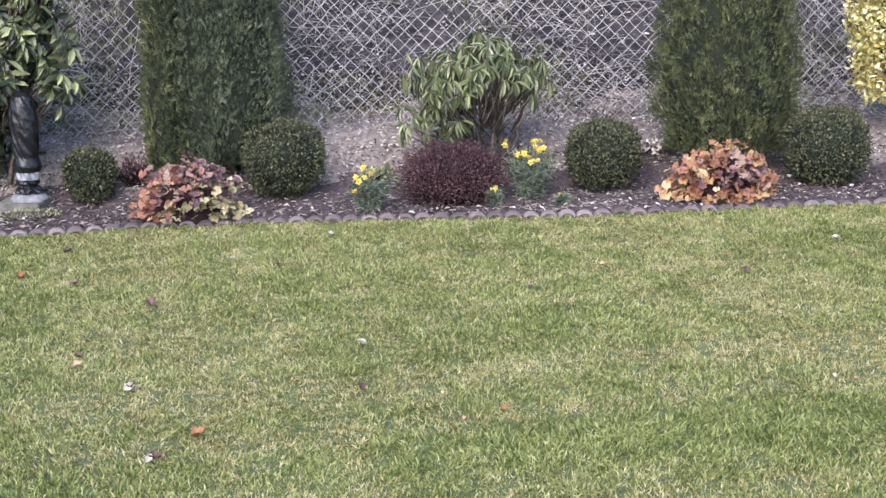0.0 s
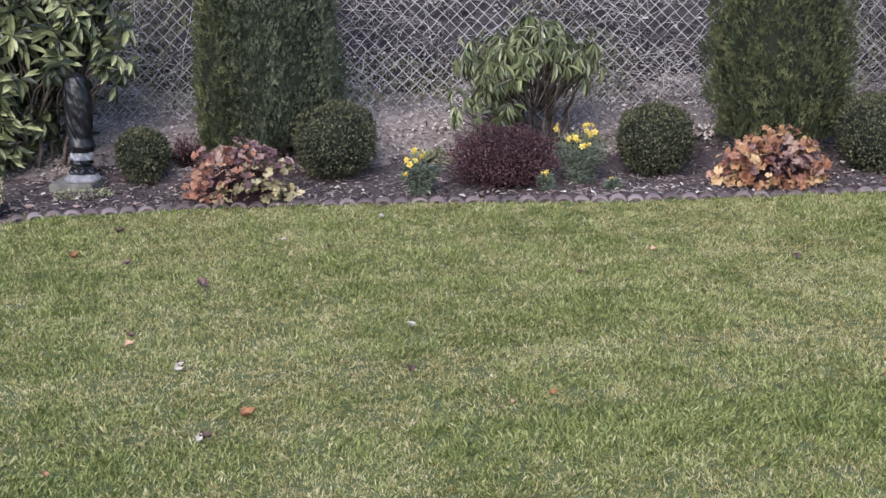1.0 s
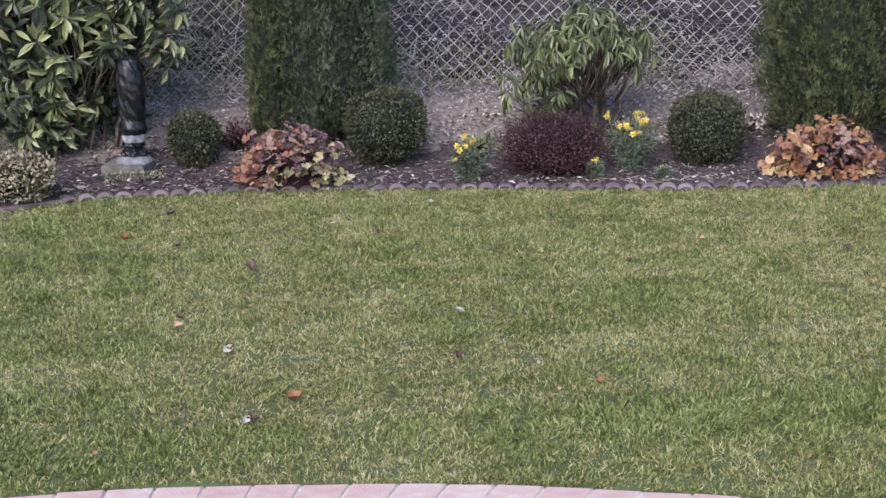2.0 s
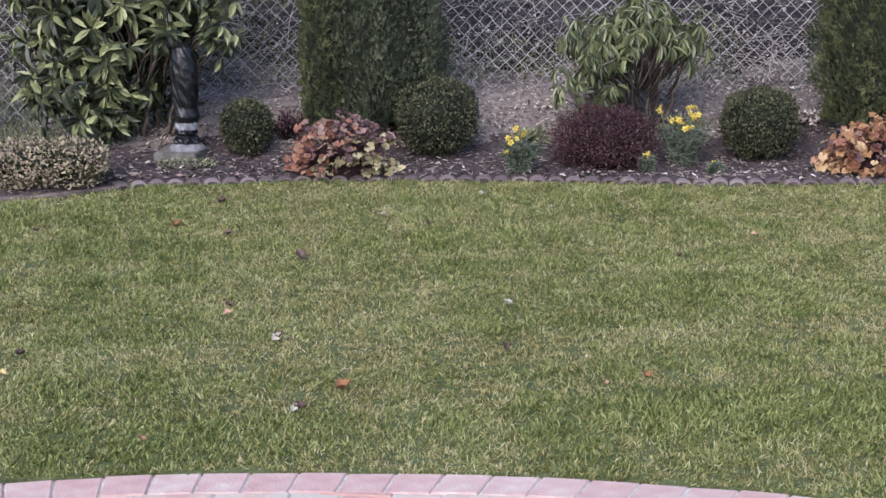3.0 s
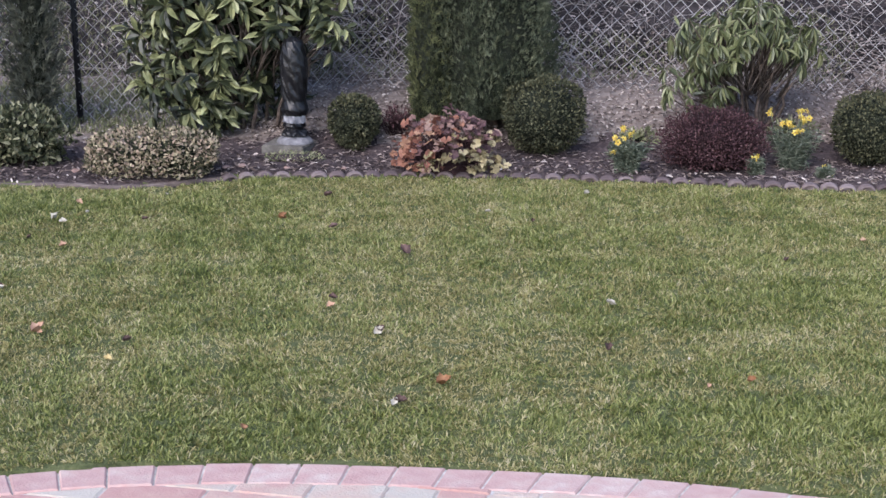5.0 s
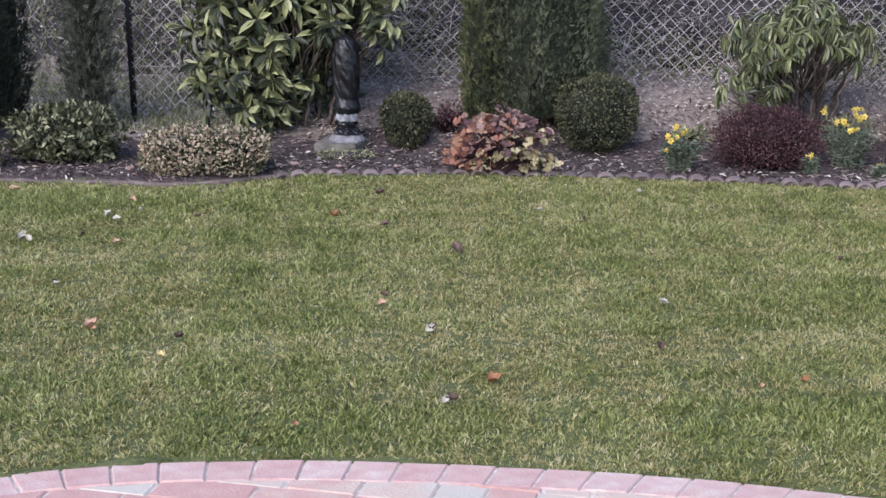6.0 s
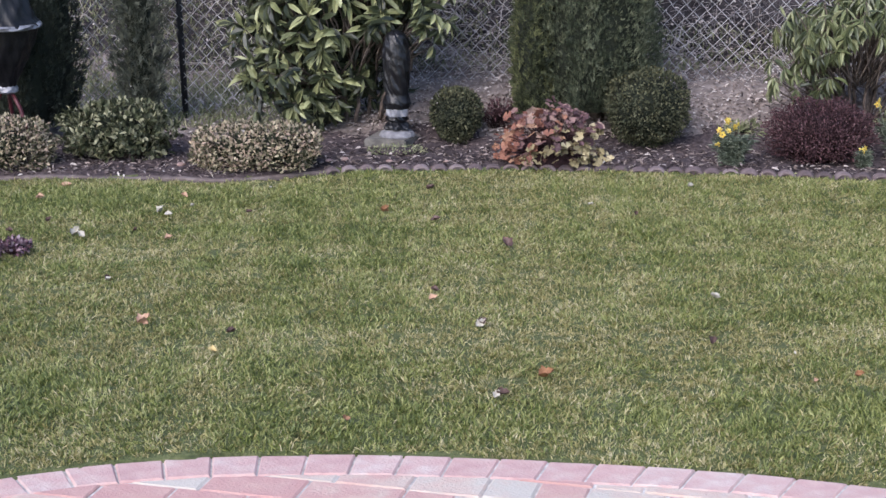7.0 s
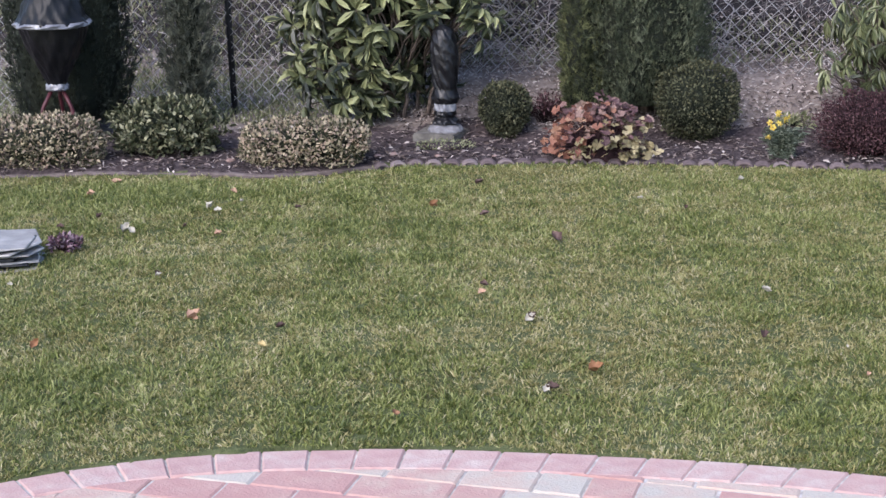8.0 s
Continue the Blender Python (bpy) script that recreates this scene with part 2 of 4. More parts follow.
def sphere_dirs(n, low=-1.0):
    z = R.uniform(low, 1, n)
    a = R.uniform(0, 2 * np.pi, n)
    s = np.sqrt(1 - z * z)
    return np.stack([s * np.cos(a), s * np.sin(a), z], 1)


def lump(P, scale, seed=0.0):
    """Smooth bumps, about -1 to 1."""
    q = P * scale + seed
    return (np.sin(q[:, 0] * 1.7 + 2 * np.sin(q[:, 2])) + np.sin(q[:, 1] * 2.1 + q[:, 2] * 1.3 + 1.7) + np.sin(q[:, 2] * 2.3 + 1.1 * q[:, 0])) / 3


# Solid filler added within the leaves; M_CORE and M_REDCORE darken it like shade.
def blob_core(name, a, b, c, z, p, material, k=0.86):
    bm = bmesh.new()
    bmesh.ops.create_icosphere(bm, subdivisions=3, radius=1)
    for v in bm.verts:
        d = v.co
        r = (abs(d.x) ** p + abs(d.y) ** p + abs(d.z) ** p) ** (-1 / p) * k * (1 + 0.05 * noise.noise(d * 3))
        v.co = Vector((d.x * r * a, d.y * r * b, d.z * r * c + z))
    return bm_mesh(name, bm, material, True)


# ---- the lie of the land ----
EDGE_X = [-6.0, -3.2, -2.41, -1.82, -1.18, -0.93, -0.56, -0.26, 0.69, 1.61, 2.36, 2.83, 3.59, 4.71, 7.0]
EDGE_Y = [8.75, 9.0, 9.07, 9.1, 9.02, 8.95, 9.06, 9.2, 9.18, 9.05, 8.89, 8.78, 8.64, 8.48, 8.1]


def edge_y(x):
    """Where the lawn meets the bed."""
    x = np.asarray(x, float)
    return sum(np.interp(x + o, EDGE_X, EDGE_Y) for o in (-0.12, -0.06, 0, 0.06, 0.12)) / 5


def patio_y(x):
    """The outer rim of the round patio."""
    d = np.clip(np.asarray(x, float), -1.5, 1.9) + 0.45
    y = -0.0152 * d**4 + 0.0631 * d**3 - 0.1707 * d**2 + 0.0245 * d + 4.9693
    return y - np.maximum(-1.5 - x, 0) * 0.55 - np.maximum(np.asarray(x, float) - 1.9, 0) * 0.55


def fence_y(x):
    return 10.60 - 0.137 * np.asarray(x, float)


def step(a, b, v):
    s = np.clip((v - a) / (b - a), 0, 1)
    return s * s * (3 - 2 * s)


def bank_gap(x):
    """How far behind the fence the bank begins."""
    return 1.3 * (1 - step(-1.4, 0.0, np.asarray(x, float)))


def land(x, y):
    x, y = np.asarray(x, float), np.asarray(y, float)
    e, f = edge_y(x), fence_y(x)
    bed = step(e - 0.02, e + 0.06, y) * 0.035
    mound = step(e + 0.45, f + 0.1, y) * 0.27 * step(-0.9, 0.25, x)
    g = f + bank_gap(x)
    bank = step(g + 0.1, g + 3.6, y) * (1.75 + 0.25 * np.sin(x * 0.8)) + 0.1 * step(g, g + 1, y)
    lawn = 0.008 * np.sin(x * 2.1 + 0.6 * y) * np.sin(y * 1.7) + 0.008 * np.sin(x * 37 + 3 * np.sin(y * 19)) * np.sin(y * 43 + 2 * np.sin(x * 23))
    return bed + mound + bank + lawn


def spaced(*runs):
    out = []
    for a, b, s in runs:
        out += list(np.arange(a, b - 1e-6, s))
    return np.array(out + [runs[-1][1]])


gx = spaced((-160, -20, 20), (-20, -5, 1.0), (-5, 7, 0.06), (7, 20, 1.0), (20, 160, 20))
gy = spaced((-160, -20, 20), (-20, 3.5, 0.5), (3.5, 15, 0.06), (15, 30, 1.5), (30, 180, 25))
XX, YY = np.meshgrid(gx, gy)
ZZ = land(XX, YY)
near = (np.abs(XX) < 8) & (YY > edge_y(XX) + 0.1) & (YY < 15)
ZZ = ZZ + near * (0.012 * np.sin(XX * 23 + 3 * np.sin(YY * 17)) * np.sin(YY * 29 + XX * 5) + R.normal(0, 0.006, ZZ.shape))
ZZ = ZZ - (YY < patio_y(XX) - 0.02) * (YY > 0.4) * (XX > -2.6) * (XX < 3.0) * 0.08
nx, ny = len(gx), len(gy)
idx = np.arange(nx * ny).reshape(ny, nx)
quads = np.stack([idx[:-1, :-1], idx[:-1, 1:], idx[1:, 1:], idx[1:, :-1]], -1).reshape(-1, 4)
ground_me = raw_mesh("ground", np.stack([XX, YY, ZZ], -1).reshape(-1, 3), [quads], M_TURF, True)
ground_me.materials.append(M_MULCH)
ground_me.materials.append(M_BANK)
ground_me.materials.append(M_FOOT)
ground_me.materials.append(M_LAWN)
cx, cy = (XX[:-1, :-1] + XX[1:, 1:]) / 2, (YY[:-1, :-1] + YY[1:, 1:]) / 2
slot = np.where(cy > fence_y(cx) + bank_gap(cx) + 0.45 + 0.1 * np.sin(cx * 5), 2, np.where(cy > fence_y(cx) - 0.6 + 0.08 * np.sin(cx * 7), 3, np.where(cy > edge_y(cx), 1, 0)))
away = (cx < -0.31 * cy - 0.35) | (cx > 0.6 * cy + 0.35) | (cy < 4.0)
slot = np.where((slot == 0) & away, 4, slot)
ground_me.polygons.foreach_set("material_index", slot.ravel().astype(np.int32))
ground = tagged(new("ground", ground_me), "mown lawn, dark mulched bed and dry bank behind the fence", "ground", kind="structure")


# ---- grass ----
# lush patches: x, y, half width, half depth, strength
LUSH = [(2.55, 5.15, 0.75, 0.32, 1.6), (2.25, 6.75, 0.40, 0.20, 1.2), (-1.30, 5.55, 0.45, 0.25, 1.3), (0.75, 7.6, 0.8, 0.2, 0.6), (-1.5, 8.55, 0.9, 0.35, 1.2), (-0.75, 7.9, 0.35, 0.15, 0.9),
        (1.6, 5.25, 0.5, 0.15, 0.9), (0.2, 5.25, 0.7, 0.15, 0.8), (3.6, 6.3, 0.5, 0.2, 0.8), (1.25, 5.95, 0.35, 0.18, -1.1), (3.3, 6.0, 0.5, 0.3, -0.9), (2.6, 6.15, 0.35, 0.1, -0.9), (0.1, 6.1, 0.6, 0.25, -0.5)]


def lushness(x, y):
    """Above nought where the lawn is green, below where it is straw-coloured."""
    v = sum(k * np.exp(-((x - a) / w) ** 2 - ((y - b) / d) ** 2) for a, b, w, d, k in LUSH)
    q = np.stack([x, y * 1.7, x * 0], 1)
    return v + 0.55 * lump(q, 2.6, 0.7) + 0.55 * lump(q[:, [1, 0, 2]], 7.0, 2.0) + 0.45 * lump(q, 17.0, 5.0)


def grass(n, per, lo, hi, tall, wide):
    """Blades in tufts of `per`, each tuft with its own height and lean."""
    y = np.sqrt(R.uniform(lo**2, hi**2, n))
    x = R.uniform(-0.31 * y - 0.35, 0.6 * y + 0.35)
    green = lushness(x, y) + R.normal(0, 0.35, n)
    high = tall * R.uniform(0.55, 1.35, n) * np.clip(1 + 0.25 * green, 0.7, 1.4)
    lean = R.normal(0, 0.42, (n, 2)) + 0.2 * np.stack([np.sin(5 * x + 3 * y), np.cos(4 * y - 2 * x)], 1)
    x, y, green, high, lean = (np.repeat(v, per, 0) for v in (x, y, green, high, lean))
    off = R.normal(0, 1, (n * per, 2))
    x, y = x + off[:, 0] * 0.013, y + off[:, 1] * 0.013
    keep = (y < edge_y(x) - 0.015 + R.normal(0, 0.012, n * per)) & (y > patio_y(x) + 0.018 + np.abs(R.normal(0, 0.012, n * per)))
    x, y, green, high, lean, off = (v[keep] for v in (x, y, green, high, lean, off))
    n = len(x)
    P = np.stack([x, y, land(x, y) - 0.003], 1)
    A = unit(np.concatenate([lean + off * 0.3 + R.normal(0, 0.42, (n, 2)), np.full((n, 1), 0.85)], 1))
    N = np.concatenate([R.normal(0, 1, (n, 2)), np.full((n, 1), 0.3)], 1)
    return green + R.normal(0, 0.55, n) > -0.02, [P, A, N, high * R.uniform(0.6, 1.2, n), wide * R.uniform(0.7, 1.3, n)]


BLADE = (np.array([[-0.45, 0, 0], [0.45, 0, 0], [0.38, 0.66, -0.05], [-0.06, 1, -0.24]], float), [[(0, 1, 2), (0, 2, 3)]])
is_green, blades = grass(104000, 8, 4.4, 9.35, 0.0225, 0.0046)
tagged(new("grass", scatter("grass", *[v[is_green] for v in blades], BLADE, M_LUSH)), "short mown lawn grass in fresh green tufts", "grass", kind="stuff")
tagged(new("grass", scatter("grass", *[v[~is_green] for v in blades], BLADE, M_STRAW)), "straw-coloured dry grass among the green lawn", "grass", kind="stuff")

# ---- chain-link fence ----
fence = thing("chain_link_fence", 0, 0, 0, "galvanised chain-link fence on a thin black post", "fence")
CELL = 0.086
xs = np.arange(-4.5, 7.0, CELL / 2)
rows_n = 32
zig = np.arange(rows_n + 1)
paths = []
for k, x0 in enumerate(xs):
    px = x0 + np.where((zig + k) % 2 == 0, 0.0015, CELL / 2 - 0.0015) + np.sin(zig * 0.35 + x0 * 2) * 0.003
    base = land(x0, fence_y(x0)) + 0.0
    paths.append(np.stack([px, fence_y(px) + np.where((zig + k) % 2 == 0, 0.004, -0.004), base + 0.01 + zig * CELL / 2], 1))
part("wire_mesh", tubes("wire_mesh", paths, 0.0025, M_WIRE, 5), fence)
post = np.array([[[-1.335, 10.80, -0.1], [-1.35, 10.80, 0.7], [-1.37, 10.80, 1.45]]])
part("post", tubes("post", post, 0.021, M_POST, 10), fence, "thin black metal post")

# ---- bank behind the fence: twigs, weeds, litter ----
def twigs(n):
    x = R.uniform(-5, 8, n)
    y = fence_y(x) + bank_gap(x) + R.uniform(0.12, 3.6, n)
    q = np.stack([x, y * 1.5, x * 0], 1)
    keep = lump(q, 3.5) + 0.7 * lump(q, 8.0, 3.0) + R.normal(0, 0.25, n) > -0.02
    x, y = x[keep], y[keep]
    n = len(x)
    z = land(x, y)
    k = 5
    d = unit(np.stack([R.normal(0, 0.8, n), R.normal(-0.25, 0.45, n), R.uniform(0.1, 1.0, n)], 1))
    L = R.uniform(0.10, 0.5, n)
    s = np.linspace(0, 1, k)
    bend = R.normal(0, 0.35, (n, 3))
    P = np.stack([x, y, z], 1)[:, None] + L[:, None, None] * (d[:, None] * s[:, None] + bend[:, None] * (s**2)[:, None])
    P[:, :, 2] -= 0.35 * L[:, None] * s**2
    P += R.normal(0, 0.008, P.shape)
    P[:, :, 1] = np.maximum(P[:, :, 1], fence_y(P[:, :, 0]) + 0.03)
    rad = (R.uniform(0.0012, 0.0036, n)[:, None] * np.linspace(1, 0.45, k))
    return P, rad


tagged(new("brush", tubes("brush", *twigs(26000), M_TWIG, 3)), "tangle of dry grey bramble twigs on the bank", "brush", kind="stuff")


def litter(n, y0, y1, x0=-5.0, x1=8.0):
    x = R.uniform(x0, x1, n)
    y = fence_y(x) + R.uniform(y0, y1, n)
    P = np.stack([x, y, land(x, y) + R.uniform(0.005, 0.03, n)], 1)
    A = unit(np.concatenate([R.normal(0, 1, (n, 2)), R.normal(0, 0.35, (n, 1))], 1))
    N = np.concatenate([R.normal(0, 0.5, (n, 2)), np.ones((n, 1))], 1)
    return P, A, N


P, A, N = litter(34000, -0.65, 0.8)
keep = (P[:, 0] > -0.3) | (R.uniform(0, 1, len(P)) < 0.25)
tagged(new("leaf_litter", scatter("leaf_litter", P[keep], A[keep], N[keep], R.uniform(0.014, 0.036, keep.sum()), R.uniform(0.007, 0.02, keep.sum()), LEAF, M_LITTER)),
       "pale dry leaf litter at the foot of the fence", "leaf litter", kind="stuff")
P, A, N = litter(9000, 0.1, 3.4)
tagged(new("bank_leaves", scatter("bank_leaves", P, A, N, R.uniform(0.02, 0.05, 9000), R.uniform(0.012, 0.026, 9000), LEAF, M_LITTER)), "withered leaves caught on the bank", "leaf litter", kind="stuff")
n = 30000
x = np.where(R.uniform(0, 1, n) < 0.5, R.uniform(-4.5, 0.2, n), R.uniform(-0.4, 8, n))
y = fence_y(x) + np.where(x < -0.2, R.uniform(-0.45, 2.6, n), R.uniform(0.2, 2.0, n))
keep = (x < -0.2) | (lump(np.stack([x, y, x * 0], 1), 2.5) > 0.05)
x, y = x[keep], y[keep]
P = np.stack([x, y, land(x, y)], 1)
A = unit(np.concatenate([R.normal(0, 0.6, (len(x), 2)), np.ones((len(x), 1))], 1))
tagged(new("weeds", scatter("weeds", P, A, R.normal(0, 1, (len(x), 3)), R.uniform(0.03, 0.08, len(x)), R.uniform(0.004, 0.012, len(x)), LEAF, M_WEED)), "thin green weeds and grass by the fence", "weeds", kind="stuff")

# ---- mulch ----
n = 16000
x = R.uniform(-4, 6.5, n)
y = edge_y(x) + 0.03 + R.uniform(0, 1, n) ** 1.2 * 1.1
P = np.stack([x, y, land(x, y) + R.uniform(0.0, 0.014, n)], 1)
A = unit(np.concatenate([R.normal(0, 1, (n, 2)), R.normal(0, 0.25, (n, 1))], 1))
N = np.concatenate([R.normal(0, 0.5, (n, 2)), np.ones((n, 1))], 1)
tagged(new("mulch", scatter("mulch", P, A, N, R.uniform(0.015, 0.05, n), R.uniform(0.006, 0.016, n), LEAF, M_CHIP)), "dark grey-brown bark mulch with dry scraps", "mulch", kind="stuff")
n = 520
x = R.uniform(-4, 6.5, n)
y = edge_y(x) + 0.02 + R.uniform(0, 1, n) ** 2 * 0.5
P = np.stack([x, y, land(x, y) + R.uniform(0.01, 0.025, n)], 1)
A = unit(np.concatenate([R.normal(0, 1, (n, 2)), R.normal(0, 0.3, (n, 1))], 1))
N = np.concatenate([R.normal(0, 0.6, (n, 2)), np.ones((n, 1))], 1)
tagged(new("bed_leaves", scatter("bed_leaves", P, A, N, R.uniform(0.02, 0.045, n), R.uniform(0.010, 0.022, n), LEAF, M_LITTER)), "curled pale leaves lying on the mulch", "leaf litter", kind="stuff")


# ---- plants ----
def boxwood(x, y, w, h, label, p=2.6, n=6500, d=None):
    t = thing("boxwood", x, y, float(land(x, y)), label, "shrub", "clipped boxwood balls")
    a, b, c = w / 2, (d or w) / 2, h / 2
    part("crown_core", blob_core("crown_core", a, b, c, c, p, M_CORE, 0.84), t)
    D = sphere_dirs(n)
    r = (np.abs(D) ** p).sum(1) ** (-1 / p) * (1 + 0.06 * lump(D, 4, x) + 0.05 * lump(D, 11, y)) * R.uniform(0.88, 1.05, n)
    P = D * r[:, None] * [a, b, c] * np.stack([1 - 0.16 * (-D[:, 2]).clip(0)] * 2 + [np.ones(n)], 1) + [0, 0, c]
    A = unit(unit(D / [a, b, c]) * 0.7 + R.normal(0, 0.6, (n, 3)) + [0, 0, 0.25])
    part("foliage", scatter("foliage", P, A, unit(D + R.normal(0, 0.5, (n, 3))), R.uniform(0.014, 0.026, n), R.uniform(0.009, 0.015, n), SMALL, M_BOX), t)
    k = np.where(D[:, 2] > 0.55 + R.normal(0, 0.12, n))[0][::2]
    part("foliage", scatter("foliage", P[k] * 1.01, A[k], R.normal(0, 0.4, (len(k), 3)) + [0, 0, 1], R.uniform(0.011, 0.018, len(k)), R.uniform(0.007, 0.011, len(k)), SMALL, M_BOXTIP), t, "olive shoot tips")
    part("trunk", tubes("trunk", [[[0, 0, -0.05], [0.01, 0, 0.06], [0, 0, 0.14]]], 0.018, M_BARK, 7), t)
    return t


boxwood(0.38, 9.82, 0.29, 0.31, "small dull-green clipped boxwood ball beside the plinth", 2.2, 4000)
boxwood(1.49, 9.66, 0.46, 0.42, "dark green clipped boxwood ball with a flat olive top", 2.6)
boxwood(3.34, 9.26, 0.42, 0.385, "dark green clipped boxwood ball in the mulch", 2.5)
boxwood(4.64, 8.98, 0.47, 0.455, "rounded dark green boxwood ball beside amber heuchera", 2.5)


def column(name, x, y, a, b, h, material, label, n, spray=0.06, low=0.05, waist=0.78, lean=0.0, core=0.86, loose=(0.84, 1.02)):
    """A dense upright conifer: trunk, a solid core in the colour of inner shade, sprays."""
    t = thing(name, x, y, float(land(x, y)), label, "tree")

    def prof(z):
        s = (z - low) / (h - low)
        return np.clip(np.minimum(waist + (1 - waist) * np.clip(s / 0.16, 0, 1), 1.0) * np.sqrt(np.clip(1 - ((s - 0.18).clip(0) / 0.82) ** 2.2, 0, 1)), 0, 1) * np.clip(s / 0.02, 0.25, 1)

    z = low + (h - low) * R.uniform(0, 1, n) ** 1.25
    th = R.uniform(0, 2 * np.pi, n)
    D = np.stack([np.cos(th), np.sin(th), 0 * th], 1)
    q = np.concatenate([D[:, :2], z[:, None] * 1.5], 1)
    r = prof(z) * (1 + 0.09 * lump(q * [1, 1, 0.5], 5.0, x) + 0.10 * lump(q * [1, 1, 0.55], 13.0, y)) * R.uniform(*loose, n) * (0.84 + 0.2 * np.abs(np.sin(3.5 * th + 0.5 * np.sin(2.4 * z + x) + x)))
    P = np.stack([D[:, 0] * r * a + lean * z, D[:, 1] * r * b, z], 1)
    A = unit(D * 0.55 + [0, 0, 0.9] + R.normal(0, 0.35, (n, 3)))
    N = unit(D + R.normal(0, 0.7, (n, 3)))
    zz = np.linspace(low, h * 0.97, 24)
    ring = np.arange(20) / 20 * 2 * np.pi
    CV = np.stack([np.stack([np.cos(ring) * prof(v) * a * core + lean * v, np.sin(ring) * prof(v) * b * core, ring * 0 + v], 1) for v in zz])
    i = np.arange(24 * 20).reshape(24, 20)
    j = np.roll(i, -1, 1)
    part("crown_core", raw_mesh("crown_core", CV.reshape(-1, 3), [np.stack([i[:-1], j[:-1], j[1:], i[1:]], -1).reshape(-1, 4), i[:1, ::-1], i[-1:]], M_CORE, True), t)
    part("crown", scatter("crown", P, A, N, spray * R.uniform(0.6, 1.25, n), spray * R.uniform(0.45, 0.8, n), SPRAY, material), t)
    part("trunk", tubes("trunk", [[[0, 0, -0.08], [0, 0, 0.1], [0, 0, 0.4]]], 0.035, M_BARK, 8), t)
    return t


column("thuja", 1.225, 9.99, 0.395, 0.36, 1.95, M_THUJA2, "broad green thuja column against the fence", 26000, 0.04, lean=-0.06, core=0.8)
column("thuja", 0.85, 9.93, 0.125, 0.16, 2.1, M_THUJA, "slim olive thuja stem grown into a broader one", 4500)
column("thuja", 4.18, 9.42, 0.435, 0.36, 1.8, M_THUJA, "broad olive-green thuja column behind amber heuchera", 26000, 0.04, core=0.8)
column("thuja", -2.27, 10.28, 0.37, 0.34, 2.1, M_DARKTHUJA, "nearly black-green thuja behind a wrapped ornament", 13000, 0.045, loose=(0.9, 1.02))
column("juniper", -1.56, 10.42, 0.115, 0.11, 1.9, M_JUNIPER, "narrow grey-green juniper beside the black post", 2600, 0.075, 0.08, 0.45, core=0.6, loose=(0.6, 1.5))


def branch_paths(starts, ends, sag=0.0, k=6, wob=0.012):
    """Bent rods from starts to ends."""
    S, E = np.asarray(starts, float), np.asarray(ends, float)
    u = np.linspace(0, 1, k)[None, :, None]
    P = S[:, None] + (E - S)[:, None] * u
    P[:, :, 2] += sag * np.sin(u[..., 0] * np.pi)
    P[:, 1:-1] += R.normal(0, wob, P[:, 1:-1].shape)
    return P


def rosettes(name, C, D, per, L, W, droop, material, parent, single, spread=0.9):
    """Whorls of leaves at the shoot tips C, which point along D; the foremost are parts of their own."""
    n = len(C)
    C, D = np.repeat(C, per, 0), np.repeat(unit(D), per, 0)
    side = unit(np.cross(D, R.normal(0, 1, D.shape)))
    A = unit(D * R.uniform(0.0, 0.6, (n * per, 1)) + side * spread + np.array([0, 0, -1.0]) * R.uniform(0.2, 1.0, (n * per, 1)) * droop)
    N = unit(D + [0, 0, 0.6] + R.normal(0, 0.25, A.shape))
    P, L, W = C + A * 0.012, L * R.uniform(0.7, 1.2, n * per), W * R.uniform(0.8, 1.2, n * per)
    front = np.argsort(P[:, 1] + R.normal(0, 0.05, n * per))
    a, b = front[:300], front[300:]
    pieces(parent, P[a], A[a], N[a], L[a], W[a], LEAF, single)
    return scatter(name, P[b], A[b], N[b], L[b], W[b], LEAF, material)


def rhododendron(x, y):
    t = thing("rhododendron", x, y, float(land(x, y)), "leggy rhododendron with drooping pale green leaves", "shrub")
    n = 150
    D = sphere_dirs(n, -0.15)
    C = D * [0.47, 0.32, 0.25] * R.uniform(0.72, 1.02, (n, 1)) + [0.0, 0, 0.52]
    C[:, 2] += 0.045 * np.sin(C[:, 0] * 13 + 1.0)
    n2 = 24
    low = np.stack([R.uniform(-0.49, -0.1, n2), R.uniform(-0.22, 0.1, n2), R.uniform(0.22, 0.42, n2)], 1)
    C = np.concatenate([C, low])
    D = np.concatenate([D, unit(low - [0, 0, 0.3])])
    part("foliage", rosettes("foliage", C, D + [0, 0, 0.4], 9, 0.098, 0.024, 2.3, M_RHODO, t, M_RHODO1), t)
    base = np.stack([R.uniform(-0.10, 0.16, len(C)), R.uniform(-0.05, 0.08, len(C)), np.full(len(C), 0.0)], 1)
    fork = base + (C - base) * R.uniform(0.35, 0.6, (len(C), 1)) * [0.8, 0.8, 1]
    part("branchwork", tubes("branchwork", branch_paths(fork, C, -0.02, 5, 0.008), np.linspace(0.006, 0.003, 5)[None], M_BARK, 4), t)
    k = 15
    ends = np.stack([np.linspace(-0.34, 0.32, k), R.uniform(-0.15, 0.15, k), R.uniform(0.3, 0.46, k)], 1)
    st = np.stack([np.linspace(-0.07, 0.15, k), R.uniform(-0.04, 0.04, k), np.full(k, -0.04)], 1)
    for p in branch_paths(st, ends, -0.03, 7, 0.012):
        part("stem", tubes("stem", [p], np.linspace(0.015, 0.008, 7)[None], M_BARK, 6), t)
    return t


rhododendron(2.69, 9.72)


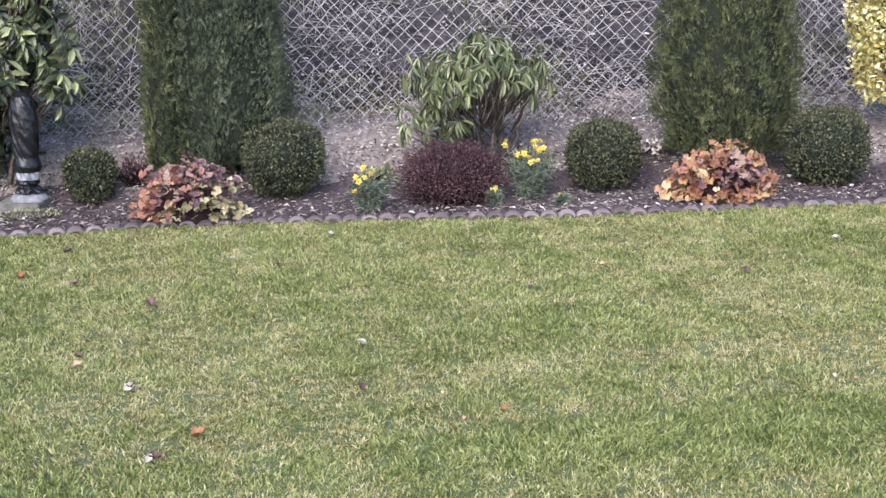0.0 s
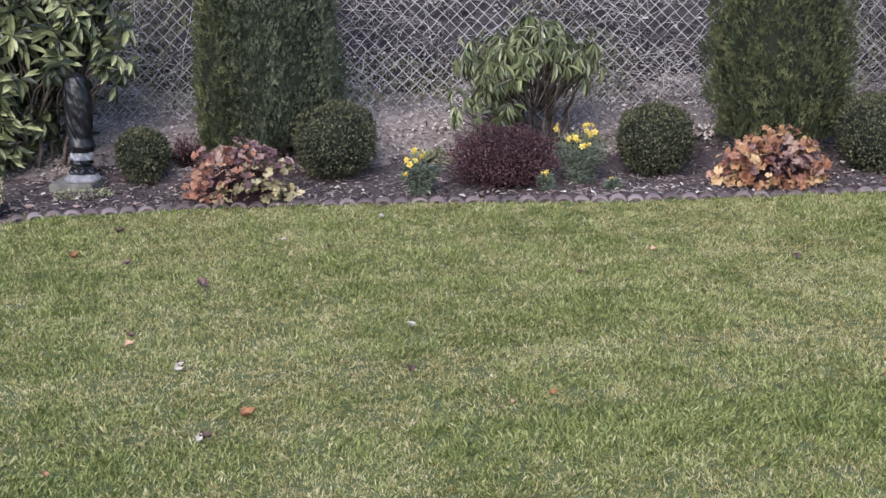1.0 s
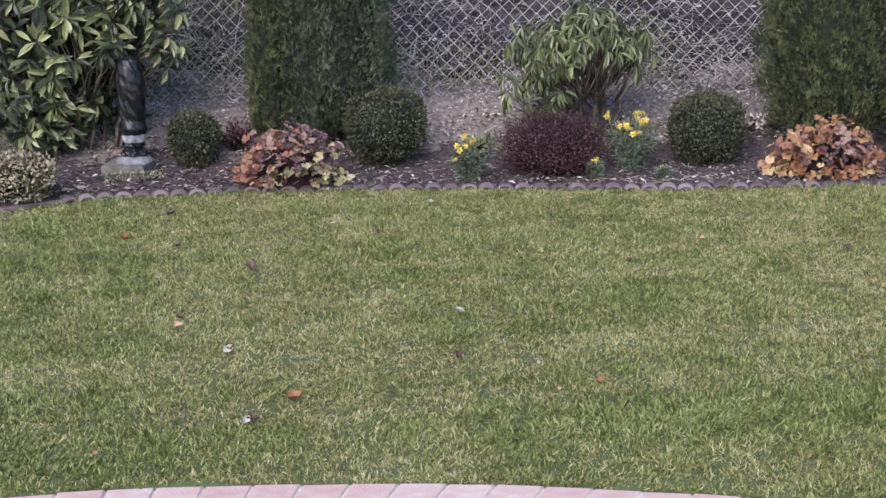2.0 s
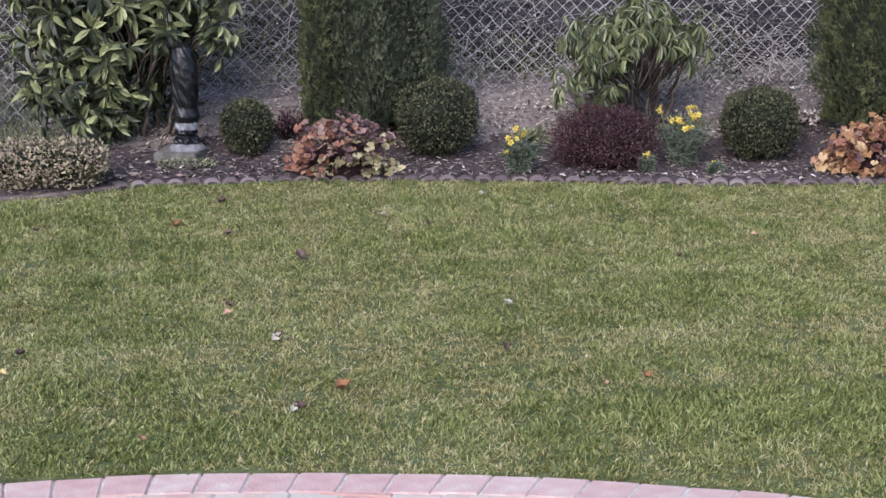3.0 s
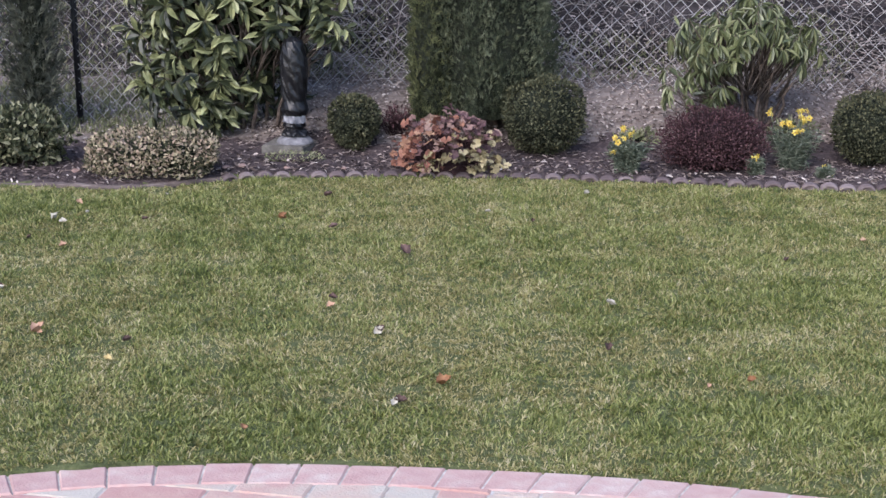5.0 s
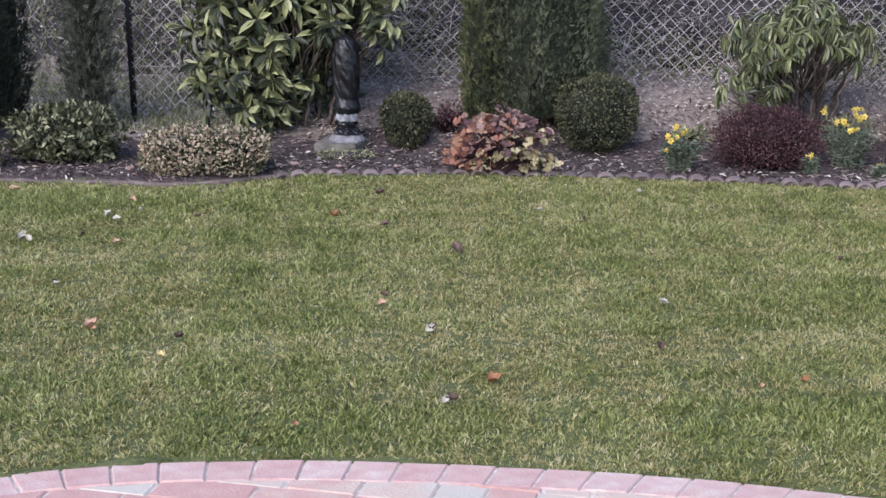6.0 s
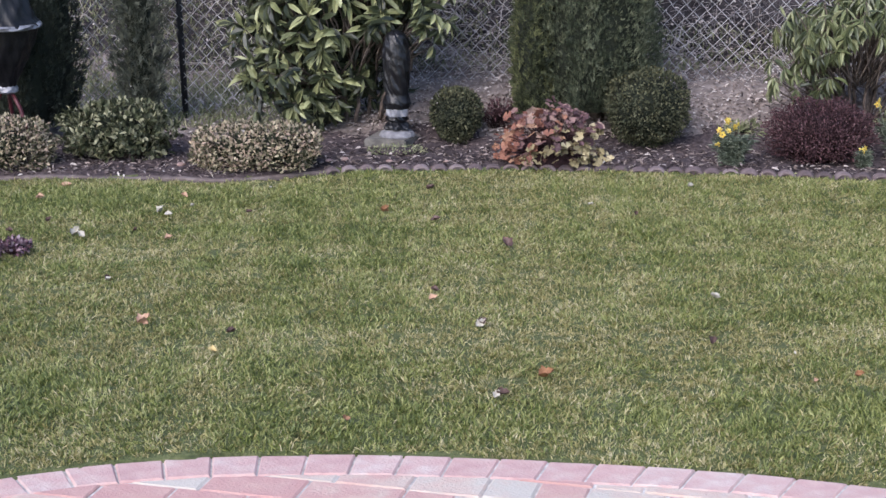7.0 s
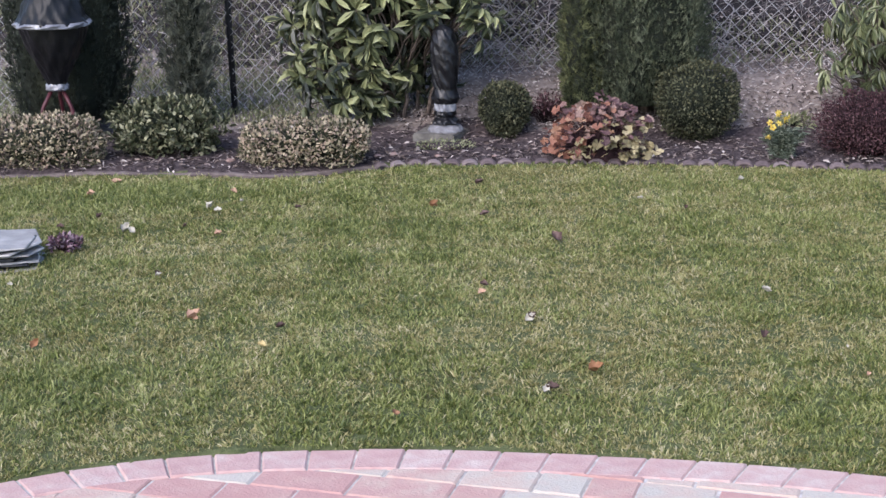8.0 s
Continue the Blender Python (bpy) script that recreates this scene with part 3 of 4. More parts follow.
def laurel(x, y):
    t = thing("laurel", x, y, float(land(x, y)), "large spreading laurel with glossy yellow-green leaves", "shrub")
    n = 400
    D = sphere_dirs(n, -1.0)
    D[:, 1] = np.where(R.uniform(0, 1, n) < 0.7, -np.abs(D[:, 1]), D[:, 1])
    r = (np.abs(D) ** 2.6).sum(1) ** (-1 / 2.6) * (1 + 0.12 * lump(D, 5))
    C = D * r[:, None] * [0.64, 0.36, 0.86] * R.uniform(0.70, 1.04, (n, 1)) + [0, 0, 0.98]
    side = np.array([[0.52, -0.2, 0.62], [0.60, -0.22, 0.60], [0.66, -0.2, 0.64], [0.58, -0.24, 0.70], [0.30, -0.34, 0.66], [0.24, -0.36, 0.68], [0.66, -0.2, 0.84]])
    open_side = (C[:, 0] > 0.02) & (C[:, 2] < 0.66) & (R.uniform(0, 1, n) < 0.72)
    C, D = C[~open_side], D[~open_side]
    foot = np.stack([R.uniform(-0.50, 0.02, 46), R.uniform(-0.3, 0.1, 46), R.uniform(0.08, 0.40, 46)], 1)
    side = np.concatenate([side, foot])
    C, D = np.concatenate([C, side]), np.concatenate([D, unit(side - [0, 0.1, 0.4])])
    part("foliage", rosettes("foliage", C, D + [0, -0.2, 0.35], 8, 0.118, 0.043, 1.0, M_LAUREL, t, M_LAUREL1), t)
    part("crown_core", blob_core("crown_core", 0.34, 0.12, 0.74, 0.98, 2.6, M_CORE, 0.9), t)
    # Filler leaves that carry the crown's inner shade in their colour.
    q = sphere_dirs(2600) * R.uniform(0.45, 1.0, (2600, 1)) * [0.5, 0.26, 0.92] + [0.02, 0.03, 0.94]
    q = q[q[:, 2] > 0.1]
    part("foliage", scatter("foliage", q, R.normal(0, 0.6, q.shape) - [0, 0.2, 0.7], R.normal(0, 0.6, q.shape) - [0, 0.8, 0], R.uniform(0.07, 0.12, len(q)), R.uniform(0.03, 0.045, len(q)), LEAF, M_INNER), t, "inner leaves in a darker colour for shade")
    base = np.stack([R.uniform(-0.12, 0.22, len(C)), R.uniform(-0.08, 0.08, len(C)), np.full(len(C), 0.1)], 1)
    fork = base + (C - base) * R.uniform(0.4, 0.6, (len(C), 1))
    part("branchwork", tubes("branchwork", branch_paths(fork, C, 0.02, 5, 0.01), np.linspace(0.007, 0.003, 5)[None], M_BARK, 4), t)
    k = 9
    st = np.stack([np.linspace(-0.16, 0.24, k), R.uniform(-0.06, 0.06, k), np.full(k, -0.05)], 1)
    en = np.stack([np.linspace(-0.42, 0.52, k), R.uniform(-0.15, 0.1, k), R.uniform(0.45, 0.8, k)], 1)
    for p in branch_paths(st, en, 0.0, 7, 0.012):
        part("stem", tubes("stem", [p], np.linspace(0.016, 0.009, 7)[None], M_BARK, 6), t)
    return t


laurel(-0.32, 10.16)


def heuchera(x, y, w, h, kinds, share, label, size=1.0, n=300):
    """kinds: three leaf materials; share(u, v, r) picks one by the place across, the height and chance."""
    t = thing("heuchera", x, y, float(land(x, y)), label, "perennial plant", "heuchera mounds")
    D = sphere_dirs(n, -0.05)
    D[:, 1] = np.where(R.uniform(0, 1, n) < 0.6, -np.abs(D[:, 1]), D[:, 1])
    C = D * [w / 2, w * 0.36, h * 0.95] * (R.uniform(0.72, 1.04, n) * (1 + 0.16 * lump(D, 5, x)))[:, None] + [0, 0, 0.02]
    C[:, 2] = np.maximum(C[:, 2], 0.02)
    A = unit(D * [1, 1, 0.2] + [0, -0.15, -0.25] + R.normal(0, 0.5, (n, 3)))
    N = unit(D * 0.7 + [0, -0.6, 0.6] + R.normal(0, 0.5, (n, 3)))
    size = size * R.uniform(0.045, 0.098, n)
    which = share(C[:, 0] / w, C[:, 2] / h, R.normal(0, 0.16, n))
    for k in range(3):
        m = which == k
        pieces(t, C[m] - A[m] * 0.03, A[m], N[m], size[m], size[m] * R.uniform(0.8, 1.1, m.sum()), LOBED, kinds[k])
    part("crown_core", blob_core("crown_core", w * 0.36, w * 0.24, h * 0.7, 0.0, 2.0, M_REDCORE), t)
    root = np.zeros((n, 3)) + R.normal(0, 0.03, (n, 3)) * [1, 1, 0]
    part("stalk_tuft", tubes("stalk_tuft", branch_paths(root, C, 0.03, 5, 0.004), np.full((1, 5), 0.0017), M_BARB, 3), t)
    return t


heuchera(0.89, 9.29, 0.64, 0.315, (M_RUST, M_PLUM, M_BUFF), lambda u, v, r: np.where(u + r < -0.2, 0, np.where(v + r > 0.42 + 0.3 * u, 1, 2)), "mound of rust, plum and buff lobed heuchera leaves", 0.72)
heuchera(3.90, 8.86, 0.69, 0.305, (M_RUST, M_PLUM, M_AMBER), lambda u, v, r: np.where(np.abs(u - 0.06) + np.abs(v - 0.5) + r < 0.22, 1, np.where(r > 0.07, 0, 2)), "mound of amber and orange lobed heuchera leaves", 0.86)


def mound(name, x, y, w, d, h, n, L, W, material, core, label, category, group="", p=2.2, template=SMALL, loose=0.15, low=-0.35, lift=0.45, twig=0, rough=0.10, inner=0.8):
    """A bushy plant of small leaves on a rounded frame."""
    t = thing(name, x, y, float(land(x, y)), label, category, group)
    D = sphere_dirs(n, low)
    a, b, c, z = w / 2, d / 2, h * (1 - lift), h * lift
    r = (np.abs(D) ** p).sum(1) ** (-1 / p) * (1 + rough * lump(D, 5, x * 3)) * (1 - np.abs(R.normal(0, loose, n)))
    C = D * r[:, None] * [a, b, c] + [0, 0, z]
    C[:, 2] = np.maximum(C[:, 2], 0.01)
    A = unit(D * 0.6 + [0, 0, 0.45] + R.normal(0, 0.6, (n, 3)))
    N = unit(D + [0, 0, 0.5] + R.normal(0, 0.5, (n, 3)))
    part("foliage", scatter("foliage", C, A, N, L * R.uniform(0.6, 1.3, n), W * R.uniform(0.7, 1.3, n), template, material), t)
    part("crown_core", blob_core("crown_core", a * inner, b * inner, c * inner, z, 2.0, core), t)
    if twig:
        k = R.integers(0, n, twig)
        root = np.stack([R.uniform(-a, a, twig) * 0.35, R.uniform(-b, b, twig) * 0.35, np.full(twig, -0.01)], 1)
        tip = C[k] + D[k] * R.uniform(0.0, 0.035, (twig, 1))
        part("branchwork", tubes("branchwork", branch_paths(root, tip, 0.02, 5, 0.006), np.linspace(0.0028, 0.0012, 5)[None], M_BARK if core is M_CORE else M_REDCORE, 3), t)
    return t


mound("barberry", 2.39, 9.20, 0.62, 0.48, 0.35, 9000, 0.017, 0.008, M_BARB, M_REDCORE, "low wine-red barberry bush with fine leaves", "shrub", twig=900, loose=0.24, inner=0.7, low=-0.75, rough=0.14)
mound("euonymus", -0.76, 9.20, 0.70, 0.36, 0.235, 5200, 0.024, 0.015, M_VARIEG, M_CORE, "low hedge of cream and dull-green variegated euonymus", "shrub", "low euonymus hedge plants", p=3.4, template=LEAF, twig=120, rough=0.12, low=-0.7, loose=0.1)
mound("euonymus", -1.58, 9.52, 0.62, 0.42, 0.315, 3000, 0.040, 0.022, M_EUON, M_CORE, "rounded green euonymus with pale leaf margins", "shrub", "low euonymus hedge plants", p=2.3, template=LEAF, twig=120, rough=0.24, low=-0.7, loose=0.2)
mound("euonymus", -2.25, 9.29, 0.68, 0.38, 0.265, 5000, 0.025, 0.015, M_VARIEG, M_CORE, "low cream-flecked euonymus before a wrapped ornament", "shrub", "low euonymus hedge plants", p=3.4, template=LEAF, twig=120, rough=0.12, low=-0.7, loose=0.1)
mound("golden_shrub", 5.50, 9.42, 0.90, 0.6, 1.35, 9500, 0.040, 0.026, M_GOLD, M_CORE, "upright bright golden-leaved euonymus at the bed's end", "shrub", p=2.8, template=LEAF, lift=0.55, low=-0.75)
mound("heather", -1.73, 7.47, 0.14, 0.12, 0.07, 260, 0.028, 0.014, M_MAGENTA, M_REDCORE, "small magenta heather beside a folded plastic sheet", "plant", template=SMALL)
mound("ground_cover", 0.02, 9.52, 0.36, 0.22, 0.05, 420, 0.018, 0.008, M_WEED, M_MULCH, "flat patch of grey-green creeping plants before the plinth", "plant", template=SMALL, loose=0.3)
mound("dry_perennial", 0.64, 9.98, 0.30, 0.2, 0.17, 240, 0.03, 0.014, M_BARB, M_REDCORE, "withered brown perennial between boxwood and thuja", "plant", template=LEAF, loose=0.4, twig=70, rough=0.35, inner=0.35)


mound("dry_perennial", 3.74, 9.60, 0.24, 0.16, 0.09, 260, 0.035, 0.022, M_LITTER, M_REDCORE, "low withered brown leaves between boxwood and thuja", "plant", template=LEAF, loose=0.3, inner=0.4)
mound("sprouts", 2.06, 9.66, 0.26, 0.14, 0.09, 170, 0.04, 0.013, M_WEED, M_CORE, "few green sprouts in the leaf litter", "plant", template=LEAF, loose=0.4, twig=20, inner=0.3)
mound("sprouts", 2.98, 9.62, 0.3, 0.14, 0.10, 200, 0.04, 0.013, M_WEED, M_CORE, "thin green sprouts behind the yellow wallflowers", "plant", template=LEAF, loose=0.4, twig=20, inner=0.3)


def stone(x, y, size):
    bm = bmesh.new()
    bmesh.ops.create_icosphere(bm, subdivisions=2, radius=1)
    off = Vector((x * 7, y * 5, 0))
    for v in bm.verts:
        v.co = v.co * (1 + 0.35 * noise.noise(v.co * 1.3 + off))
        v.co = Vector((v.co.x * size, v.co.y * size * 0.75, v.co.z * size * 0.45))
    ob = tagged(new("stone", bm_mesh("stone", bm, M_PINKSTONE, True)), "small pinkish stone on the mulch near the edging", "stone", "stones in the bed")
    ob.matrix_basis = pose(x, y, float(land(x, y)) + size * 0.25, 0, 0, x * 100)


M_PINKSTONE = mat("pink_stone", ["7a625c", "94786f", "a89088"], 30, 0.9, 0.5)
for x, y, size in [(-1.18, 9.24, 0.032), (-0.91, 9.17, 0.026), (-0.36, 9.30, 0.024), (-0.27, 9.34, 0.028), (-2.2, 9.16, 0.02), (-0.02, 9.30, 0.02), (0.30, 9.26, 0.018)]:
    stone(x, y, size)


def blossom_mesh(size):
    k = 10
    a = np.arange(k) / k * 2 * np.pi * 2 + np.repeat([0.0, 0.35], 5)
    A = np.stack([np.cos(a), np.sin(a), np.repeat([0.15, 0.75], 5)], 1)
    return scatter("blossom", A * 0.003, A, np.tile([0, 0, 1.0], (k, 1)) - A * 0.3, np.full(k, size), np.full(k, size * 0.8), LEAF, M_PETAL)


BLOOM = [blossom_mesh(0.013), blossom_mesh(0.018)]


def flowering(x, y, w, h, label, heads):
    t = thing("wallflower", x, y, float(land(x, y)), label, "flowering plant", "yellow wallflowers")
    k = 44
    root = np.stack([R.uniform(-w, w, k) * 0.18, R.uniform(-w, w, k) * 0.15, np.full(k, -0.01)], 1)
    th = R.uniform(0, 2 * np.pi, k)
    rr = np.sqrt(R.uniform(0, 1, k)) * w * 0.48
    tip = np.stack([np.cos(th) * rr, np.sin(th) * rr * 0.8, h * R.uniform(0.55, 0.85, k)], 1)
    P = branch_paths(root, tip, 0.0, 9, 0.004)
    part("stem_tuft", tubes("stem_tuft", P, np.full((1, 9), 0.0022), M_FLOWLEAF, 3), t)
    q = P[:, 1:].reshape(-1, 3).repeat(5, 0)
    A = unit(np.concatenate([R.normal(0, 1, (len(q), 2)), R.uniform(-0.2, 0.9, (len(q), 1))], 1))
    part("foliage", scatter("foliage", q, A, np.tile([0, 0, 1.0], (len(q), 1)) + R.normal(0, 0.4, q.shape), R.uniform(0.025, 0.05, len(q)), R.uniform(0.006, 0.011, len(q)), LEAF, M_FLOWLEAF), t)
    for hx, hy, hz, cnt in heads:
        stem = part("flower_stem", tubes("flower_stem", branch_paths([[hx * 0.4, 0, 0]], [[hx, hy, hz]], 0, 6, 0.003), np.full((1, 6), 0.002), M_FLOWLEAF, 4), t)
        for _ in range(cnt):
            part("blossom", BLOOM[R.integers(0, 2)], stem, "bright yellow blossom", pose(hx + R.normal(0, 0.016), hy + R.normal(0, 0.014), hz - 0.01 + R.normal(0, 0.012), 50 + R.normal(0, 22), R.normal(0, 25), R.uniform(0, 360)))
    return t


flowering(1.89, 9.10, 0.25, 0.20, "small grey-green wallflower with a few yellow blooms", [(-0.03, 0.02, 0.255, 3), (-0.075, -0.02, 0.215, 3), (0.03, 0.03, 0.215, 2), (-0.11, -0.05, 0.14, 2), (-0.01, 0, 0.235, 2)])
flowering(2.85, 9.17, 0.33, 0.28, "taller wallflower clump with bright yellow blooms", [(-0.12, 0.05, 0.315, 3), (-0.04, 0.0, 0.275, 6), (0.045, 0.04, 0.325, 4), (0.07, 0.02, 0.29, 6), (0.01, -0.06, 0.235, 4)])
flowering(2.60, 9.02, 0.06, 0.09, "tiny yellow wallflower seedling by the barberry", [(0, 0, 0.09, 3), (0.02, -0.01, 0.075, 2)])
flowering(2.97, 8.92, 0.05, 0.06, "tiny yellow wallflower seedling by the edging", [(0, 0, 0.06, 2)])


# ---- wrapped ornaments ----
def lathe(name, prof, material, sides=40, fold=0.0, folds=9, seed=0.0, lean=(0, 0), squash=1.0, twist=0.0, crumple=0.0):
    """A turned skin with pleats: prof as (radius, height) pairs, joined by smooth steps."""
    z = np.array([p[1] for p in prof], float)
    u = np.linspace(0, len(prof) - 1, (len(prof) - 1) * 6 + 1)
    rr, zz = np.interp(u, np.arange(len(prof)), [p[0] for p in prof]), np.interp(u, np.arange(len(prof)), z)
    a = np.arange(sides) / sides * 2 * np.pi
    AA, U = np.meshgrid(a, u)
    pleat = 1 + fold * ((1 - 2 * np.abs(np.sin(0.5 * (folds * AA + twist * U + 2.2 * np.sin(U * 1.3 + seed) + seed)))) * 0.6 + np.sin((folds * 2 + 1) * AA + 3 * U + seed) * 0.4)
    rad = rr[:, None] * pleat
    if crumple:
        crease = [[1 - 2.2 * abs(noise.noise(Vector((2.4 * math.cos(w + 0.5 * v), 2.4 * math.sin(w + 0.5 * v), 0.22 * v + seed)) * 2.1)) for w in a] for v in u]
        rad = rad * (1 + crumple * np.array(crease))
    h = (zz - zz[0]) / max(1e-6, zz[-1] - zz[0])
    V = np.stack([np.cos(AA) * rad + lean[0] * h[:, None], np.sin(AA) * rad * squash + lean[1] * h[:, None], zz[:, None] + fold * 0.12 * rr[:, None] * np.sin(3 * AA + seed)], -1)
    i = np.arange(V[..., 0].size).reshape(len(u), sides)
    j = np.roll(i, -1, 1)
    return raw_mesh(name, V.reshape(-1, 3), [np.stack([i[:-1], j[:-1], j[1:], i[1:]], -1).reshape(-1, 4), i[:1, ::-1], i[-1:]], material, True)


def box_mesh(name, w, d, h, material, bevel=0.006, jitter=0.0):
    bm = bmesh.new()
    bmesh.ops.create_cube(bm, size=1)
    for v in bm.verts:
        v.co = Vector((v.co.x * w, v.co.y * d, (v.co.z + 0.5) * h)) + Vector(R.normal(0, 1, 3)) * jitter
    if bevel:
        bmesh.ops.bevel(bm, geom=bm.edges[:], offset=bevel, segments=2, affect="EDGES")
    return bm_mesh(name, bm, material)


PX, PY = 0.0, 9.80
pz = float(land(PX, PY)) - 0.01
plinth = tagged(new("plinth", box_mesh("plinth", 0.262, 0.28, 0.050, M_STONE, 0.007, 0.003)), "square weathered concrete plinth slab on the mulch", "plinth")
plinth.matrix_basis = pose(PX, PY, pz, 0, 0, -19)
statue = thing("wrapped_ornament", PX + 0.03, PY + 0.01, pz + 0.050, "garden ornament wrapped in black plastic on a plinth", "garden ornament")
part("stone_foot", lathe("stone_foot", [(0.108, 0.0), (0.106, 0.008), (0.092, 0.026), (0.066, 0.039), (0.04, 0.044)], M_DOME, 60, 0.045, 12), statue, "grey ribbed stone foot")
part("lower_wrap", lathe("lower_wrap", [(0.04, 0.036), (0.082, 0.046), (0.072, 0.066), (0.052, 0.082), (0.066, 0.1), (0.06, 0.125)], M_BAG, 60, 0.14, 6, 1.0, (0, 0), 1.0, 1.5), statue, "crumpled black plastic")
part("tape_band", lathe("tape_band", [(0.060, 0.118), (0.066, 0.122), (0.064, 0.165), (0.058, 0.175)], M_BAGEDGE, 48, 0.13, 5, 2.0, (0, 0), 1.0, 1.4), statue, "pale shiny tape band")
part("upper_wrap", lathe("upper_wrap", [(0.066, 0.165), (0.078, 0.20), (0.062, 0.25), (0.070, 0.31), (0.076, 0.40), (0.074, 0.48), (0.066, 0.555), (0.052, 0.60), (0.016, 0.625)], M_BAG, 140, 0.04, 5, 0.4, (-0.005, 0), 1.0, 6.0, 0.12), statue, "tall black plastic wrap with shiny creases")

OX, OY = -2.23, 9.72
oz = float(land(OX, OY))
orn = thing("hooded_ornament", OX, OY, oz, "garden fountain hooded in black plastic on red legs", "garden ornament")
hood = part("hood", lathe("hood", [(0.215, 0.74), (0.188, 0.78), (0.16, 0.86), (0.125, 0.95), (0.08, 1.0), (0.02, 1.015)], M_HOOD, 72, 0.06, 9, 0.7), orn, "domed black plastic hood")
part("hood_hem", lathe("hood_hem", [(0.208, 0.722), (0.222, 0.727), (0.224, 0.742), (0.213, 0.752)], M_BAGEDGE, 60, 0.05, 9, 0.7), hood, "pale gathered plastic hem")
part("body_wrap", lathe("body_wrap", [(0.055, 0.385), (0.07, 0.42), (0.11, 0.50), (0.165, 0.62), (0.195, 0.73)], M_BAG, 60, 0.08, 8, 0.2), orn, "tapering black plastic wrap")
part("tie_band", lathe("tie_band", [(0.05, 0.345), (0.068, 0.355), (0.064, 0.375), (0.056, 0.39)], M_BAGEDGE, 36, 0.12, 6, 1.3), orn, "pale tied plastic band")
for k in range(3):
    a = -0.5 + k * 2.1
    part("leg", tubes("leg", [[[0.03 * math.cos(a), 0.03 * math.sin(a), 0.36], [0.09 * math.cos(a), 0.09 * math.sin(a), 0.26], [0.14 * math.cos(a), 0.14 * math.sin(a), 0.12], [0.15 * math.cos(a), 0.15 * math.sin(a), -0.02]]], 0.012, M_RED, 8), orn, "red painted leg")

# folded plastic sheet on the lawn
tarp = thing("folded_sheet", -2.09, 7.30, 0.0, "stack of folded grey plastic sheeting with dark gaps on the lawn", "plastic sheet")


def fold_mesh(w, d, h, material, k):
    """A stiff folded layer: a slab with a cut, irregular outline and creased rims."""
    rnd = np.random.default_rng(40 + k)
    a = np.sort(np.linspace(0, 2 * np.pi, 9)[:-1] + rnd.uniform(-0.25, 0.25, 8))
    r = (np.abs(np.cos(a)) ** 4 + np.abs(np.sin(a)) ** 4) ** -0.25 * rnd.uniform(0.86, 1.04, 8)
    bm = bmesh.new()
    low = [bm.verts.new((math.cos(v) * q * w / 2, math.sin(v) * q * d / 2, 0)) for v, q in zip(a, r)]
    top = [bm.verts.new((v.co.x * 0.985, v.co.y * 0.98, h * rnd.uniform(0.55, 1.1))) for v in low]
    hub = bm.verts.new((rnd.uniform(-0.08, 0.08), rnd.uniform(-0.06, 0.06), h * 1.05))
    bm.faces.new(low[::-1])
    for i in range(8):
        bm.faces.new((low[i], low[(i + 1) % 8], top[(i + 1) % 8], top[i]))
        bm.faces.new((top[i], top[(i + 1) % 8], hub))
    bmesh.ops.bevel(bm, geom=[e for e in bm.edges if hub not in e.verts], offset=0.002, segments=1, affect="EDGES")
    return bm_mesh("fold", bm, material)


for k in range(5):
    z = 0.0225 * k
    # Black inset layers added for the shaded gaps between the folds.
    part("fold", fold_mesh(0.53 + 0.02 * math.sin(k * 2.3), 0.38, 0.014, M_BAG, k), tarp, "dark inset layer for a shaded gap", pose(0, 0, z, 0, 0, 9 * math.sin(k * 2.7)))
    part("fold", fold_mesh(0.62 + 0.03 * math.sin(k * 2.9), 0.44 + 0.02 * math.cos(k * 1.9), 0.010, M_TARP, 20 + k), tarp, "pale grey folded layer",
         pose(0.02 * math.sin(k * 3.1), 0.012 * math.cos(k * 2.2), z + 0.0125, 2.2 * math.cos(k * 2.1), 3.0 * math.sin(k * 1.3 + 1) * (k < 4), 7 * math.sin(k * 1.7)))


# ---- fallen leaves on the lawn ----
LEAF_LOOK = {
    "w": (mat("bleached_leaf", ["8e887a", "b0a99a", "ccc5b4"], 40, 0.6, 0.2, thin=0.1), "bleached pale fallen leaf curled on the grass"),
    "o": (mat("orange_leaf", ["7c5030", "a06e46", "b4865c"], 40, 0.6, 0.2, thin=0.15), "dry orange fallen leaf on the grass"),
    "y": (mat("buff_leaf", ["b59a5a", "d0b878", "dccb98"], 40, 0.6, 0.2, thin=0.15), "pale yellow fallen leaf on the grass"),
    "d": (mat("brown_leaf", ["3a2a26", "56403a", "77605a"], 40, 0.7, 0.2), "dark brown shrivelled leaf on the grass"),
    "p": (mat("tan_leaf", ["96705a", "b58e72", "c8aa90"], 40, 0.7, 0.2), "tan fallen leaf curled on the grass"),
}


